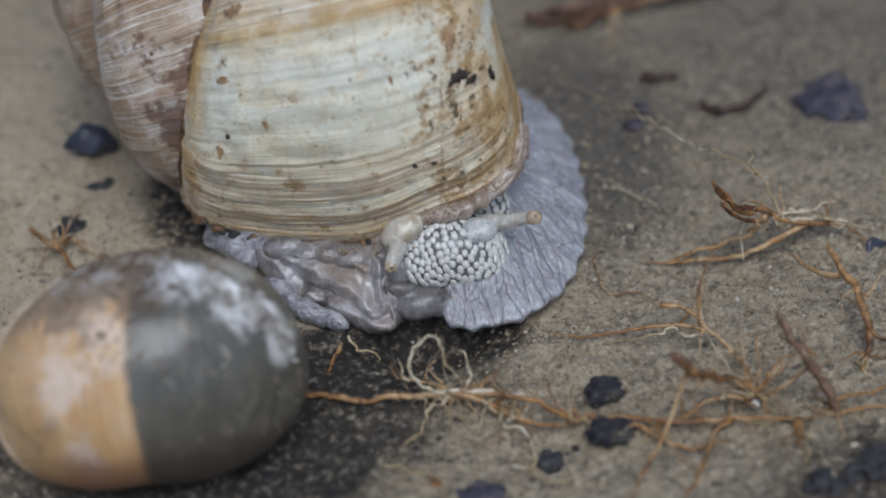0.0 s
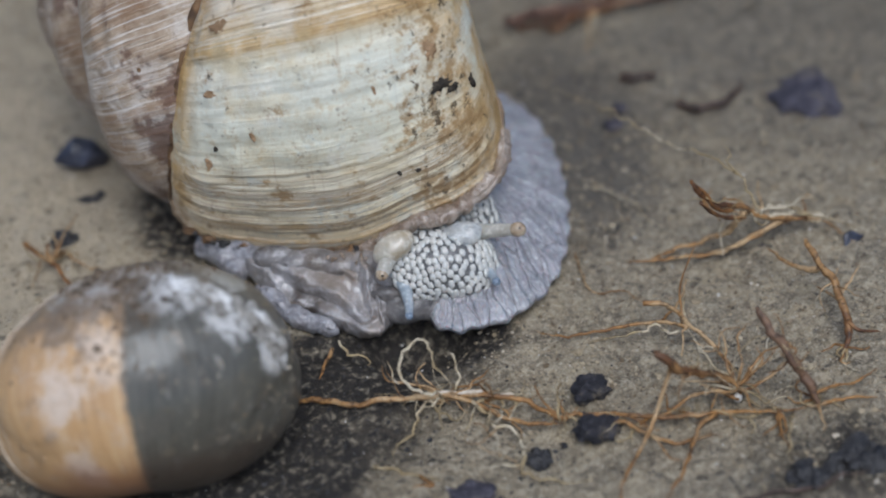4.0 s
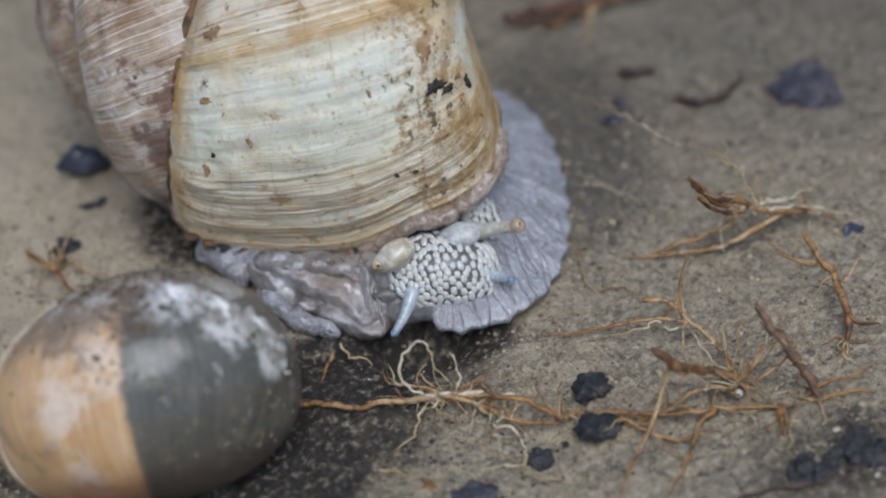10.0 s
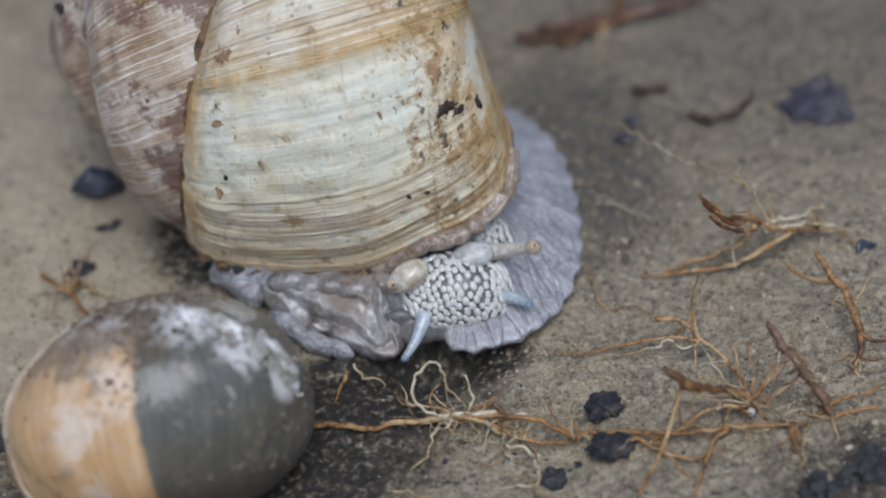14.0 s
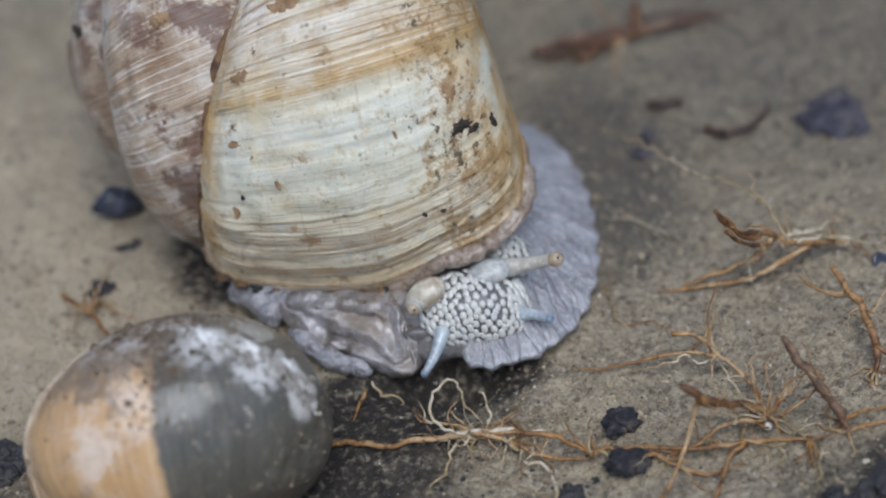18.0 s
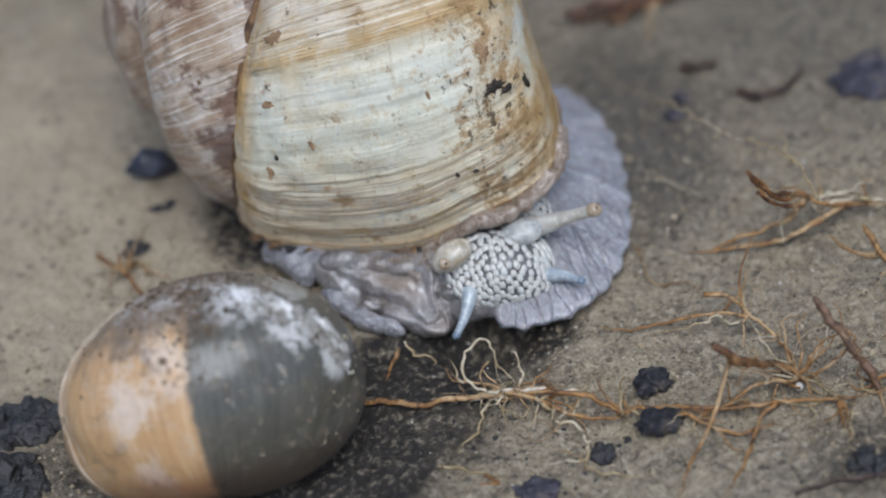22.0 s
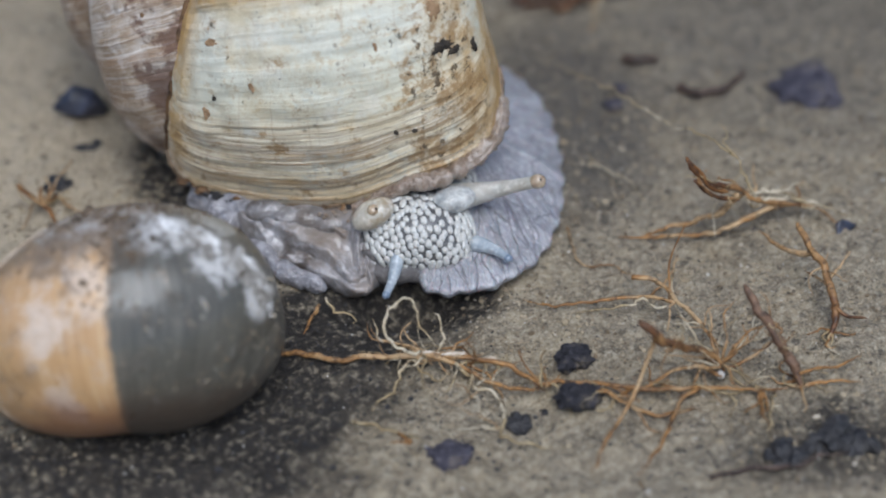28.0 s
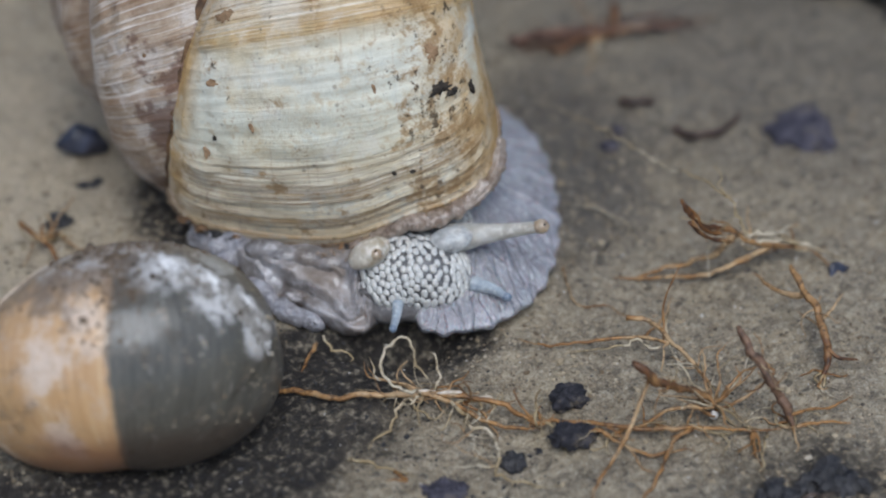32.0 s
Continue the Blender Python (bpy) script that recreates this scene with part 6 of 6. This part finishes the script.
HEAD_ROWS = [(0, -0.8, -1.7, -0.9), (1, -0.8, -1.3, -0.6), (2, -0.7, -1.2, -0.5), (3.5, -0.4, -0.8, -0.3), (5.5, -0.2, -0.2, -0.1), (9, -0.1, 0, 0), (12, 0, 0, 0), (19, 0, 0.1, 0), (23, -0.9, 0.2, 0), (26, -1.3, 0.2, 0), (30, -1.7, 0.2, 0), (32, -1.7, 0.2, 0)]


def head_shift(t):
    """How far the head has moved at t seconds."""
    ts = [r[0] for r in HEAD_ROWS]
    a, b, c = (float(np.interp(t, ts, [r[k] for r in HEAD_ROWS])) for k in (1, 2, 3))
    return HX * a + HD * b + HV * c


def aimed(tip, root):
    """A pose at the tip of a feeler, its x axis pointing away from the root and z out of the head."""
    a = (Vector(tip) - Vector(root)).normalized()
    c = (HV - a * a.dot(HV)).normalized()
    m = Matrix((a, c.cross(a), c)).transposed().to_4x4()
    return Matrix.Translation(Vector(tip) * MM) @ m


# how far the lower feelers stand out of the head before they are put forth
DRAWN_IN = {0: -2.0, 1: -2.0, 2: -1.5, 3: 1.7}


def motions():
    for ob, rows, root, back, follow, sink in (
        (long_tentacle, LONG_EYE, (2.03, -7.40, 5.75), 2.6, 0.25, Vector()),
        (short_tentacle, SHORT_EYE, (-3.96, -10.90, 7.60), 2.2, 1.0, Vector()),
        (feeler_a, FEELER_A, (-3.65, -15.20, 3.92), 3.6, 0.6, HX * 1.2 - HV * 0.9),
        (feeler_b, FEELER_B, (5.00, -12.85, 3.80), 4.6, 0.3, HX * 0.5 - HV * 0.5),
    ):
        keys = []
        if ob in (feeler_a, feeler_b):
            first = Vector(rows[0][1:]) - HV * back - Vector(root) - head_shift(3.5) * follow
            for t, far in DRAWN_IN.items():
                tip = Vector(root) + head_shift(t) * follow + first.normalized() * far
                keys.append((t, aimed(tip, tip - first)))
        for t, x, y, z in rows:
            # towards the end the lower feelers are drawn back into the head
            late = float(np.interp(t, (24, 31), (0, 1)))
            keys.append((t, aimed(Vector((x, y, z)) - HV * back + sink * late * 0.4, Vector(root) + head_shift(t) * follow + sink * late)))
        walk(ob, keys)
    walk(snail_head, [(t, Matrix.Translation((HEAD_AT + HX * a + HD * b + HV * c) * MM)) for t, a, b, c in HEAD_ROWS])

motions()
